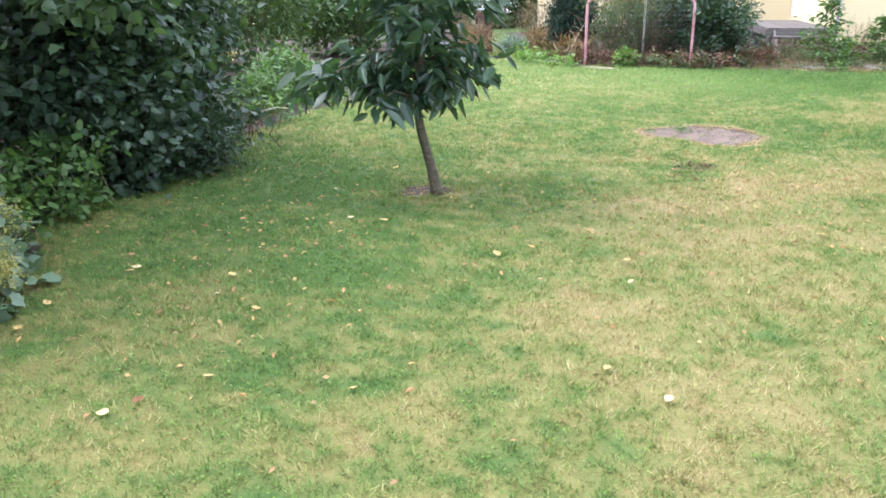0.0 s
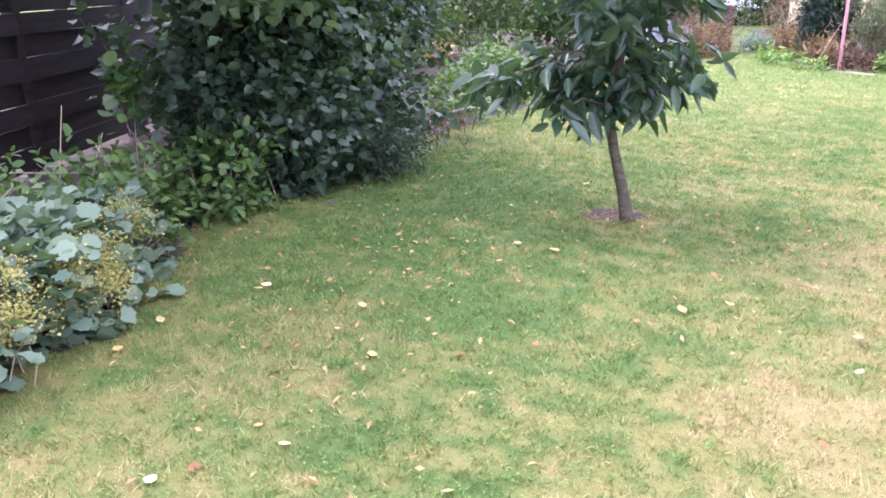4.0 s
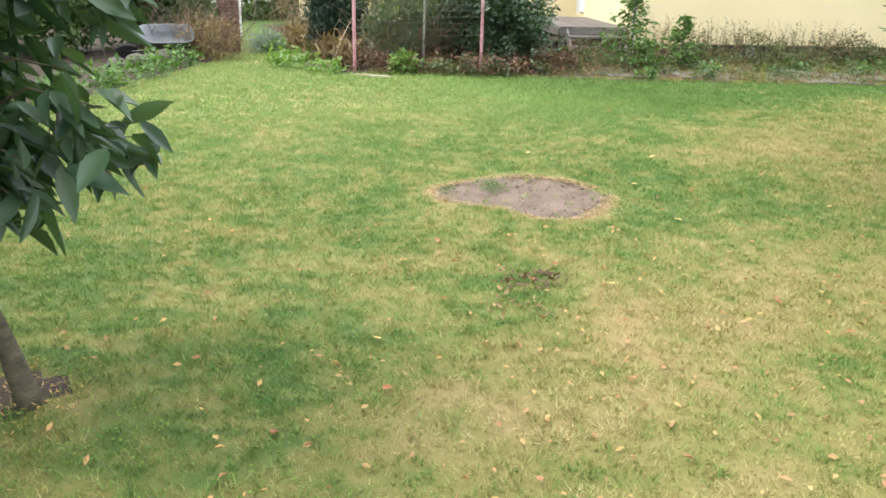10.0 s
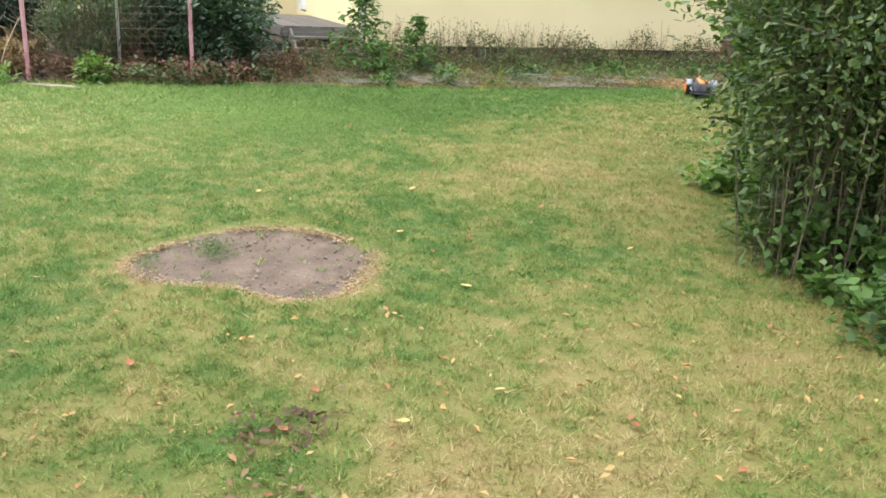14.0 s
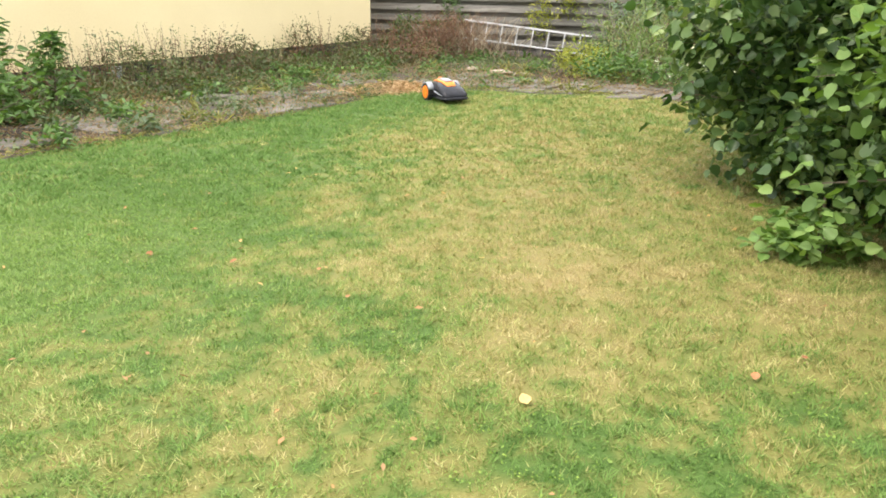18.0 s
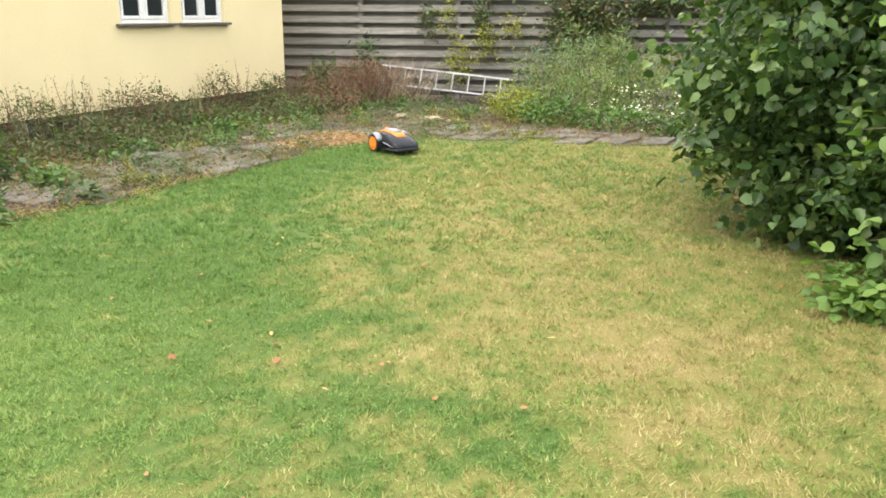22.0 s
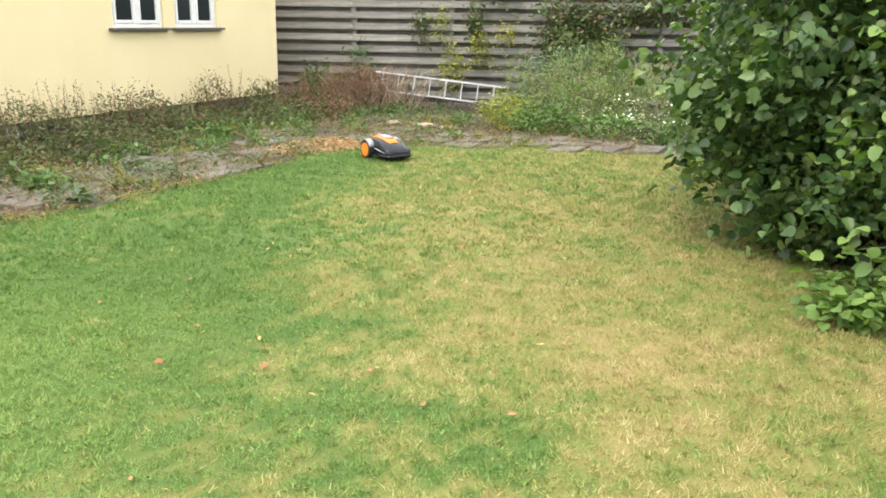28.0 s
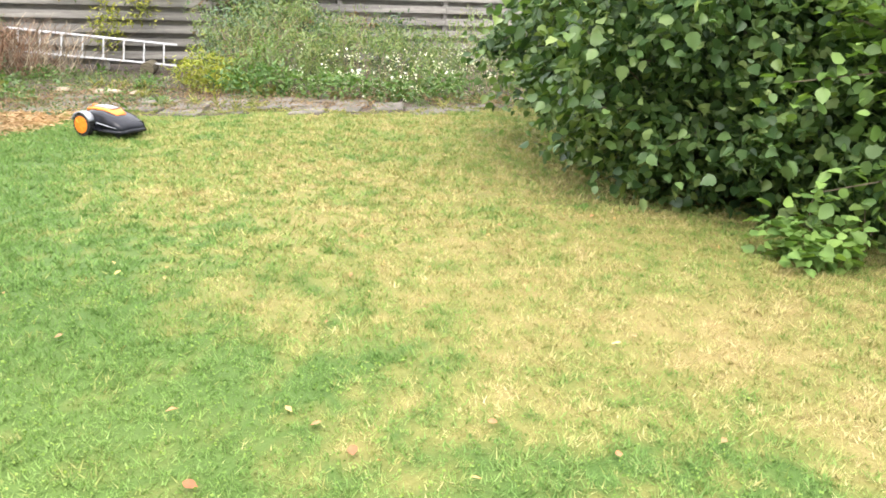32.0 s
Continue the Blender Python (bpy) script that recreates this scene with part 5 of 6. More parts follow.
# tall leafy plants by the porch


def spire(label, m, seed, height, wide, tiers, leaf):
    """An upright plant: one stalk and tiers of drooping leaves, shorter towards the top."""
    rng = np.random.default_rng(seed)
    t = thing("spire_plant", label, "plant", m, "tall green plants")
    part("stalk", tube([(0, 0, 0), (0.01, 0.01, height * 0.5), (0, 0.02, height)], (0.012, 0.008, 0.003), 6), M_TWIG, t)
    ends, ways = [], []
    for k in range(tiers):
        z = height * (0.08 + 0.9 * k / tiers)
        for q in range(5):
            a = rng.uniform(0, math.tau)
            ln = wide * (1.08 - z / height) * rng.uniform(0.6, 1.15)
            d = np.array((math.cos(a), math.sin(a), 0.35))
            tip = np.array((0, 0, z)) + d * ln
            part("twig", tube([(0, 0, z), tuple(tip)], (0.004, 0.002), 3), M_TWIG, t)
            for u in np.linspace(0.3, 1.0, 4):
                ends.append(np.array((0, 0, z)) + d * ln * u)
                ways.append(d)
    at, d, s = clumps(rng, np.array(ends), 3, 0.025, leaf, 0.4, np.array(ways), 0.8)
    d[:, 2] -= 0.4
    link("foliage", leaves("foliage", at, d, s, "oval", rng=rng, tilt=0.7), L_LOW, t)


spire("tall pyramid shaped green plant by the porch steps", pose(-4.2, 6.45, 0), 74, 1.35, 0.5, 13, 0.085)
spire("smaller upright green plant before the yellow wall", pose(-4.3, 7.62, 0), 76, 0.9, 0.4, 9, 0.085)
spire("low upright green plant before the yellow wall", pose(-4.45, 7.05, 0), 78, 0.5, 0.35, 5, 0.09)
stalk_weed("slim_shrub", "slim shrub with sparse leaves beside the porch", pose(-5.6, 5.6, 0), 75, 1.9, 4, 16, L_FAR, M_TWIG, 0.08, size=0.1, bare=0.4)

# straw heap at the lawn corner


def straw_heap():
    rng = np.random.default_rng(77)
    t = thing("straw_heap", "small heap of orange dry straw on the lawn edge", "straw heap", pose(-1.28, 10.35, 0, 0, 0, 50))
    n = 6000
    x, y = rng.normal(0, 0.32, n), rng.normal(0, 0.15, n)
    z = 0.09 * np.exp(-((x / 0.4) ** 2 + (y / 0.2) ** 2)) * rng.random(n) + 0.02
    a = rng.uniform(0, math.tau, n)
    d = np.stack([np.cos(a), np.sin(a), rng.normal(0, 0.15, n)], 1)
    link("straw", leaves("straw", np.stack([x, y, z], 1), d, rng.uniform(0.05, 0.12, n), "blade", droop=0.02, rng=rng), leaf_material("orange straw", ((0.32, 0.2, 0.11), (0.43, 0.29, 0.17), (0.53, 0.39, 0.25)), 0.85, 0.1), t)


straw_heap()

# ---- the dead shrub, ladder and bed before the fence ----


def twig_mass(name, label, m, n, spread, height, seed, mat, radius=0.005, category="shrub"):
    rng = np.random.default_rng(seed)
    t = thing(name, label, category, m)
    for k in range(3):
        stems("twig_tangle", rng, n // 3, (0, 0, 0), spread, height, radius, mat, t, 0.55, 3, 0.6)
    return t


twig_mass("dead_shrub", "dead brown shrub of tangled twigs before the fence", pose(-1.2, 14.75, 0), 330, (0.38, 0.28), 0.75, 81, M_BROWNTWIG)
bush("withered_bush", "withered brown shrub by the fence", [(-1.35, 14.8, 0.35, 0.55, 0.4, 0.38)], 260, 10, 0.06, 0.035, "oval", L_RUSSET, 82, (20, 0.3, 0.8, 0.006, M_BROWNTWIG))
twig_mass("dead_brush", "pale dead stems leaning on the ladder", pose(-0.6, 14.55, 0), 120, (0.36, 0.1), 0.8, 83, M_PALETWIG, 0.005)


def ladder():
    t = thing("ladder", "pale aluminium ladder lying on its side before the fence", "ladder", pose(0.11, 14.76, 0.2, 0, 0, -9) @ pose(0, 0, 0, -15, 5.5, 0))
    for z in (0.03, 0.34):
        part("rail", box((2.3, 0.025, 0.03), (0, 0, z), 0.006), M_ALU, t)
    for k in range(8):
        part("rung", tube([(-1.0 + k * 0.28, 0, 0.04), (-1.0 + k * 0.28, 0, 0.33)], 0.013, 8), M_ALU, t)


ladder()
for x, y in ((-0.75, 14.93), (0.85, 14.6)):
    lg = thing("log", "short weathered log under the ladder", "log", pose(x, y, 0.095, 0, 0, 70), group="logs under the ladder")
    part("wood", tube([(-0.25, 0, 0), (0, 0, 0.005), (0.25, 0, 0)], (0.1, 0.095, 0.098), 12), M_BARK, lg)

bush("flower_bed_plants", "tall wild green bed plants before the fence", [(2.0, 12.6, 0.35, 0.9, 0.9, 0.5), (3.4, 12.0, 0.35, 1.0, 0.9, 0.55), (4.8, 11.6, 0.35, 0.9, 0.9, 0.6), (2.6, 13.6, 0.5, 1.2, 0.7, 0.6)], 1100, 11, 0.08, 0.08, "narrow", L_BED, 85, (50, 0.4, 0.95, 0.004, M_PALETWIG), "plants", flat=1.3, sprays=60)
bush("bed_herbs", "low broad leafed herbs along the bed edge", [(1.6, 11.75, 0.15, 0.5, 0.4, 0.25), (2.5, 11.2, 0.12, 0.6, 0.3, 0.22), (3.6, 10.9, 0.12, 0.7, 0.3, 0.22)], 260, 9, 0.06, 0.07, "oval", L_LOW, 86, category="plants")
bush("yellow_shrub", "small yellow green shrub in the bed", [(1.12, 12.4, 0.22, 0.36, 0.32, 0.28), (1.3, 12.3, 0.12, 0.3, 0.25, 0.15)], 190, 10, 0.06, 0.05, "oval", L_YELLOWGREEN, 87)
scatter("white_flowers", 220, [(2.3, 10.9), (4.8, 10.4), (4.9, 12.6), (2.4, 12.6)], 0.03, "round", L_FLOWER, "small white daisy like flowers in the bed", 88, 0.55, per=4, clump=0.03, keep=lambda x, y, r: value_noise(x, y, 1.5, 47) > 0.35)
bush("feathery_herb", "bright green feathery herb in the bed", [(2.0, 12.7, 0.3, 0.26, 0.25, 0.4)], 70, 14, 0.06, 0.07, "narrow", L_SHOOT, 881, (8, 0.3, 0.6, 0.003, M_PALETWIG), "plants", flat=1.4)
bush("pale_shrub", "grey green shrub at the foot of the fence", [(1.75, 13.6, 0.5, 0.35, 0.25, 0.5), (2.3, 13.9, 0.7, 0.4, 0.25, 0.5)], 200, 10, 0.07, 0.05, "oval", L_MANTLE, 882, (8, 0.3, 0.9, 0.005, M_TWIG))
bush("dark_herb", "dark green leafy herbs in the bed", [(2.9, 13.0, 0.45, 0.35, 0.3, 0.5), (3.9, 12.6, 0.5, 0.4, 0.3, 0.5), (1.55, 12.9, 0.25, 0.25, 0.2, 0.3)], 220, 10, 0.07, 0.06, "oval", L_HEDGE, 883, (8, 0.3, 0.8, 0.004, M_TWIG), "plants")
scatter("daisies", 200, [(1.9, 11.5), (3.4, 10.7), (3.6, 11.5), (2.1, 12.3)], 0.022, "round", L_FLOWER, "low white daisies along the bed edge", 884, 0.3, per=4, clump=0.03)
bush("dry_seed_heads", "brown dry seed heads among the bed plants", [(3.4, 13.4, 0.65, 1.2, 0.5, 0.3), (1.9, 12.9, 0.3, 0.5, 0.4, 0.3)], 150, 8, 0.06, 0.05, "oval", L_BROWN, 89, (20, 0.4, 0.9, 0.004, M_BROWNTWIG), "plants")
bush("ivy", "ivy and climbing vines hanging over the fence", [(2.5, 14.72, 1.5, 0.95, 0.16, 0.6), (2.6, 14.6, 0.9, 0.9, 0.2, 0.6), (3.9, 14.5, 1.7, 1.0, 0.18, 0.35), (1.2, 15.0, 2.0, 0.5, 0.12, 0.1), (0.75, 15.05, 1.5, 0.1, 0.08, 0.55), (-0.2, 15.3, 1.35, 0.12, 0.07, 0.3)], 800, 8, 0.08, 0.065, "broad", L_IVY, 90, (7, 0.5, 1.6, 0.006, M_TWIG), category="climber", inner=0.05, lump=0.5, lean=0.08)
bush("climber", "yellow green climber on the fence", [(0.85, 14.95, 0.9, 0.3, 0.12, 0.5), (0.4, 15.05, 0.6, 0.3, 0.2, 0.4), (0.2, 15.15, 1.3, 0.12, 0.1, 0.6), (1.3, 14.9, 1.25, 0.2, 0.1, 0.3)], 130, 8, 0.05, 0.06, "oval", L_YELLOWGREEN, 91, category="climber", inner=0.2)
bush("corner_shrub", "dark shrub in the corner between house and fence", [(-2.0, 15.3, 0.3, 0.4, 0.3, 0.45), (-1.3, 15.45, 0.6, 0.25, 0.1, 0.5)], 160, 9, 0.06, 0.07, "oval", L_FAR, 92)

# ---- beyond the fence ----


def neighbours():
    c = thing("carport", "pale white sloping carport roof beyond the fence", "carport", pose(-3.6, 23.2, 0, 0, 0, -12))
    bm = bmesh.new()
    prof = [(2.8, 2.1), (2.5, 2.42), (2.25, 2.75), (2.0, 3.0), (1.4, 3.06), (-4.0, 3.0)]
    sec = [[(x, y, z) for x, z in prof] + [(x, y, z - 0.06) for x, z in prof[::-1]] for y in (0.0, 3.0)]
    part("roof", loft(sec), M_TARP, c)
    face = [(x, z - 0.07) for x, z in prof]
    part("side_sheet", loft([[(x, y, z) for x, z in face] + [(-4.0, y, 0.0), (2.9, y, 0.0)] for y in (0.05, 0.09)]), M_TARP, c, "pale sheeting down the side")
    for x in (-3.8, 1.9):
        part("post", box((0.1, 0.1, 2.7), (x, 0.3, 1.35)), M_LGREY, c)
    h = thing("neighbour_house", "pale blue neighbour house wall beyond the fence", "house", pose(0.1, 22.4, 0, 0, 0, -12))
    part("wall", box((1.3, 3.0, 4.2), (0.55, 1.5, 2.1)), M_NEIGHBOUR, h)
    part("roof", box((1.7, 3.4, 0.12), (0.55, 1.5, 4.26), 0.01), M_ROOFTILE, h)
    s = thing("shed", "dark red wooden shed with glazed front beyond the fence", "shed", pose(1.3, 22.0, 0, 0, 0, -12))
    for k, (x, w) in enumerate(((0.2, 0.4), (2.25, 0.5), (3.65, 0.6))):
        part("wall_panel", box((w, 0.1, 4.0), (x, 0, 2.0)), M_REDSHED, s)
    part("wall_panel", box((1.6, 0.1, 2.0), (1.2, 0.002, 1.0)), M_REDSHED, s)
    part("wall_panel", box((0.85, 0.1, 2.3), (2.925, 0.002, 1.15)), M_REDSHED, s)
    part("wall_panel", box((0.85, 0.1, 1.1), (2.925, 0.002, 3.45)), M_REDSHED, s)
    part("pane", box((1.6, 0.03, 2.0), (1.2, 0.0, 3.0)), M_GLASS, s, "dark glass front")
    part("pane", box((0.85, 0.05, 0.6), (2.925, 0.0, 2.6)), M_GLASS, s)
    part("wall_panel", box((4.0, 2.5, 3.9), (2.0, 1.5, 1.95)), M_REDSHED, s)
    g = thing("grey_house", "grey rendered neighbour house beyond the fence", "house", pose(5.6, 21.0, 0, 0, 0, -12))
    part("wall", box((6.6, 4.0, 3.8), (2.7, 2.0, 1.9)), M_TARP, g)
    part("roof", box((6.4, 4.4, 0.15), (3.0, 2.0, 3.88), 0.01), M_ROOFTILE, g)


neighbours()
bush("dark_tree", "dark leafed tree beyond the fence by the house", [(-3.2, 19.4, 2.3, 0.55, 0.5, 0.6), (-3.5, 19.6, 1.2, 0.5, 0.5, 0.9)], 260, 10, 0.1, 0.12, "oval", L_FAR, 94, (4, 0.2, 2.0, 0.02, M_BARK), category="tree")
bush("dark_conifer", "dark conifer beyond the fence", [(-0.6, 25.5, 2.2, 1.3, 1.0, 2.2)], 700, 12, 0.14, 0.3, "oval", L_CONIFER, 93, category="conifer", inner=0.2)

# ---- the far side of the garden ----
EDGE = [(-0.4, -3.5), (-1.6, -2.8), (-3.4, -1.9), (-5.3, -0.7), (-6.5, 0.05), (-7.6, 0.6), (-7.9, 0.2), (-6.9, -0.5), (-5.7, -1.3), (-3.8, -2.6), (-1.9, -3.6), (-0.6, -4.2)]
scatter("hedge_foot", 900, [(2.2, -4.6), (1.7, -4.2), (0.9, -4.15), (0.2, -4.0), (-0.3, -4.6), (0.5, -5.5), (3.2, -6.2), (4.4, -6.2), (3.3, -5.45), (2.6, -5.1)], 0.06, "oval", L_HEDGE, "small dark plants at the foot of the hedge", 100, 0.14, per=9)
scatter("edge_plants", 1500, EDGE, 0.085, "oval", L_LOW, "low green plants edging the lawn", 101, 0.22, per=9)
bush("edge_shrub", "leafy green shrub behind the brush pile", [(-1.7, -3.75, 0.18, 0.5, 0.35, 0.28), (-2.8, -3.3, 0.25, 0.8, 0.5, 0.35)], 330, 10, 0.07, 0.08, "oval", L_LOW, 102, (8, 0.3, 0.6, 0.005, M_TWIG))
twig_mass("brush_pile", "pile of brown pruned twigs at the lawn edge", pose(0.25, -4.45, 0), 150, (0.35, 0.3), 0.35, 103, M_BROWNTWIG, 0.007, "brush pile")


M_BRICK = surface("old brown brick", (0.1, 0.05, 0.042), (0.19, 0.1, 0.08), 9.0, 50.0, 0.9, vary=0.3, relief=0.5)
M_BLEACHED = surface("bleached wood", (0.42, 0.38, 0.32), (0.6, 0.56, 0.5), 9.0, 60.0, 0.85)


def branch():
    t = thing("branch", "pale bent dead branch lying on the brush pile", "branch", pose(-0.1, -3.8, 0.02, 0, 0, 100))
    part("wood", tube([(-0.3, 0, 0.0), (-0.12, 0.03, 0.12), (0.0, 0.0, 0.2), (0.16, -0.03, 0.24), (0.3, -0.04, 0.22)], (0.011, 0.01, 0.009, 0.007, 0.004), 7), M_BLEACHED, t)
    part("fork", tube([(-0.12, 0.03, 0.12), (-0.02, 0.09, 0.16), (0.05, 0.14, 0.15)], (0.007, 0.005, 0.003), 6), M_BLEACHED, t)
    lg = thing("log", "short sawn brown log on the brush pile", "log", pose(0.15, -4.45, 0.3, 0, 4, 95))
    part("wood", tube([(-0.22, 0, 0), (0, 0, 0.004), (0.22, 0, 0)], (0.035, 0.034, 0.03), 12), M_BROWNTWIG, lg)


branch()


def wheelbarrow():
    w = thing("wheelbarrow", "galvanised wheelbarrow tipped among the plants", "wheelbarrow", pose(-8.3, 0.3, 0.03, -26, 0, -100) @ Matrix.Diagonal((0.9, 0.88, 0.7, 1)))
    rings = []
    for z, a, b in ((0.38, 0.28, 0.2), (0.44, 0.33, 0.24), (0.62, 0.48, 0.33), (0.625, 0.5, 0.35)):
        rings.append([(a * math.copysign(abs(math.cos(q)) ** 0.5, math.cos(q)) + (z - 0.38) * 0.3, b * math.copysign(abs(math.sin(q)) ** 0.5, math.sin(q)), z) for q in (math.tau * k / 20 for k in range(20))])
    inner = [[(x * 0.94, y * 0.93, z + 0.012) for x, y, z in r] for r in rings[:3]]
    part("tray", loft([*rings, inner[2], inner[1], inner[0]]), surface("zinc tray", (0.09, 0.1, 0.11), (0.15, 0.16, 0.175), 8.0, 80.0, 0.75, relief=0.05), w, "galvanised tray", True)
    for s in (-1, 1):
        part("handle", tube([(0.75, 0.06 * s, 0.2), (0.2, 0.2 * s, 0.37), (-0.5, 0.27 * s, 0.5), (-0.85, 0.28 * s, 0.58)], 0.017, 8), M_BLACKPL, w)
        part("leg", tube([(-0.3, 0.24 * s, 0.45), (-0.38, 0.25 * s, 0.0)], 0.015, 8), M_BLACKPL, w)
    part("wheel", tube([(0.75, -0.04, 0.18), (0.75, -0.03, 0.18), (0.75, 0.03, 0.18), (0.75, 0.04, 0.18)], (0.15, 0.18, 0.18, 0.15), 22), M_RUBBER, w)


wheelbarrow()


def pillar():
    p = thing("pillar", "weathered brown brick gate pillar with a pale cap", "pillar", pose(-9.3, 1.55, 0, 0, 0, 12) @ Matrix.Diagonal((0.7, 0.7, 0.95, 1)))
    rng = random.Random(9)
    bm = box((0.19, 0.09, 0.055), (0, 0, 0), 0.006)
    me = bpy.data.meshes.new("brick")
    bm.to_mesh(me)
    bm.free()
    me.materials.append(M_BRICK)
    part("mortar_core", box((0.375, 0.375, 0.94), (0, 0, 0.47)), M_PLINTH, p)
    for c in range(14):
        for f in range(4):
            for k in (-1, 1):
                b = link("brick", me, None, p)
                b.matrix_local = pose(0, 0, 0.035 + c * 0.067, 0, 0, f * 90) @ pose(k * 0.099 + (0.05 if c % 2 else -0.05) * 0.2, -0.15, 0, 0, 0, rng.uniform(-1, 1))
    part("cap", box((0.34, 0.34, 0.04), (0, 0, 0.965), 0.012), M_LGREY, p, "pale stone cap")


pillar()
post = thing("washing_post", "thin white metal post", "post", pose(-12.8, 2.76, 0))
part("pole", tube([(0, 0, 0), (0, 0, 2.8)], 0.045, 10), M_WHITE, post)

bush("russet_shrub", "russet brown dry shrub beside the pillar", [(-7.95, 0.95, 0.3, 0.45, 0.4, 0.4), (-8.2, 0.7, 0.4, 0.4, 0.35, 0.35)], 330, 10, 0.07, 0.06, "narrow", L_BROWN, 111, (20, 0.3, 0.9, 0.006, M_BROWNTWIG))
bush("dry_shrub", "grey brown dry shrub by the grass path", [(-9.4, 2.9, 0.5, 0.7, 0.5, 0.6), (-8.3, 2.9, 0.3, 0.5, 0.4, 0.4)], 260, 9, 0.09, 0.06, "narrow", L_BROWN, 112, (40, 0.35, 1.1, 0.006, M_PALETWIG))
bush("garden_shrub", "green garden shrubs behind the wheelbarrow", [(-10.2, 0.3, 0.9, 1.0, 0.9, 1.0), (-11.5, 1.0, 1.3, 1.1, 0.9, 1.3), (-9.6, -1.6, 0.9, 1.1, 1.0, 1.1)], 1500, 10, 0.13, 0.13, "oval", L_FAR, 113, (12, 0.3, 1.4, 0.012, M_TWIG))
bush("tall_shrub", "tall dark shrubs along the garden boundary", [(-4.5, -5.0, 1.2, 1.3, 1.0, 1.4), (-7.3, -3.6, 1.3, 1.4, 1.1, 1.4)], 700, 10, 0.13, 0.14, "oval", L_FAR, 114, (14, 0.3, 2.0, 0.012, M_BARK))
bush("yellow_green_shrub", "yellow green shrub behind the goal", [(-7.0, 4.2, 0.8, 0.7, 0.9, 0.65), (-7.4, 5.4, 0.9, 0.8, 0.8, 0.6)], 420, 10, 0.09, 0.075, "oval", L_YELLOWGREEN, 115, (14, 0.3, 1.2, 0.008, M_TWIG))
bush("clipped_hedge", "long clipped green hedge at the end of the garden", [(-19.0, 4.0, 0.8, 1.0, 2.5, 1.2), (-18.5, 8.0, 0.8, 1.0, 2.5, 1.2), (-19.0, 0.0, 0.8, 1.0, 2.5, 1.2), (-18.0, -4.0, 0.9, 1.2, 2.5, 1.4), (-15.0, -8.0, 1.0, 2.5, 1.2, 1.6)], 2600, 9, 0.16, 0.2, "oval", L_FAR, 116, category="hedge", inner=0.8, lump=0.08)
fw = thing("white_house", "white neighbour house behind the clipped hedge", "house", pose(-33, 9, 0, 0, 0, 15))
part("wall", box((6, 9, 4.0), (0, 0, 2.0)), M_WHITE, fw)
part("roof", box((6.6, 9.6, 0.2), (0, 0, 4.1), 0.02), M_PLINTH, fw)
scatter("dry_grass", 1100, [(-3.0, -5.5), (-9.0, -4.0), (-12.0, -7.0), (-4.0, -9.0)], 0.5, "narrow", L_FALLEN, "tall dry yellow grass behind the shrubs", 117, 0.1, flat=0.4, per=8, clump=0.12)


def tree_row():
    """Trees that close the garden all round."""
    rng = random.Random(12)
    first = None
    for k, (x, y) in enumerate(((-24, 0), (-23, -8), (-16, -15), (-8, -17), (1, -16), (10, -15), (18, -10), (20, -1), (19, 8), (15, 14), (9, 19), (-14, 24), (-22, 16))):
        if first is None:
            first = bush("broad_tree", "broad leafed tree at the garden boundary", [(x, y, 3.6, 2.4, 2.4, 2.2), (x + 0.8, y + 0.8, 5.0, 1.8, 1.8, 1.8), (x - 1.0, y - 0.6, 4.4, 1.7, 1.7, 1.7)], 1100, 9, 0.3, 0.4, "oval", L_FAR, 118, category="tree", inner=0.6)
            first["group"] = "boundary trees"
            part("trunk", tube([(0, 0, -0.05), (0.1, 0, 1.5), (0.05, 0.1, 3.4), (0.2, 0.2, 4.8)], (0.24, 0.19, 0.13, 0.05), 10), M_BARK, first)
            for a in range(5):
                part("limb", tube([(0.08, 0.05, 2.2 + a * 0.3), (0.08 + math.cos(a * 1.3) * 0.8, math.sin(a * 1.3) * 0.8, 3.2 + a * 0.3), (math.cos(a * 1.3) * 1.6, math.sin(a * 1.3) * 1.6, 4.0 + a * 0.3)], (0.08, 0.05, 0.02), 6), M_BARK, first)
        else:
            copy_thing(first, pose(x, y, 0, 0, 0, rng.uniform(0, 360)) @ Matrix.Scale(rng.uniform(0.8, 1.15), 4))


tree_row()

# ---- leaves lying on the lawn ----


def fallen(seed):
    """A curled fallen leaf, about 5 cm long."""
    rng = np.random.default_rng(seed)
    bm = bmesh.new()
    rows = []
    curl = rng.uniform(0.15, 0.5)
    for i, (w, y) in enumerate(((0.05, 0), (0.3, 0.2), (0.38, 0.45), (0.25, 0.75), (0.03, 1.0))):
        rows.append([bm.verts.new((s * w, y - 0.5, curl * (s * s * w + (y - 0.5) ** 2) + 0.02)) for s in (-1, 0, 1)])
    for a, b in zip(rows, rows[1:]):
        for k in range(2):
            bm.faces.new((a[k], a[k + 1], b[k + 1], b[k]))
    me = bpy.data.meshes.new("fallen_leaf")
    bm.to_mesh(me)
    bm.free()
    return me


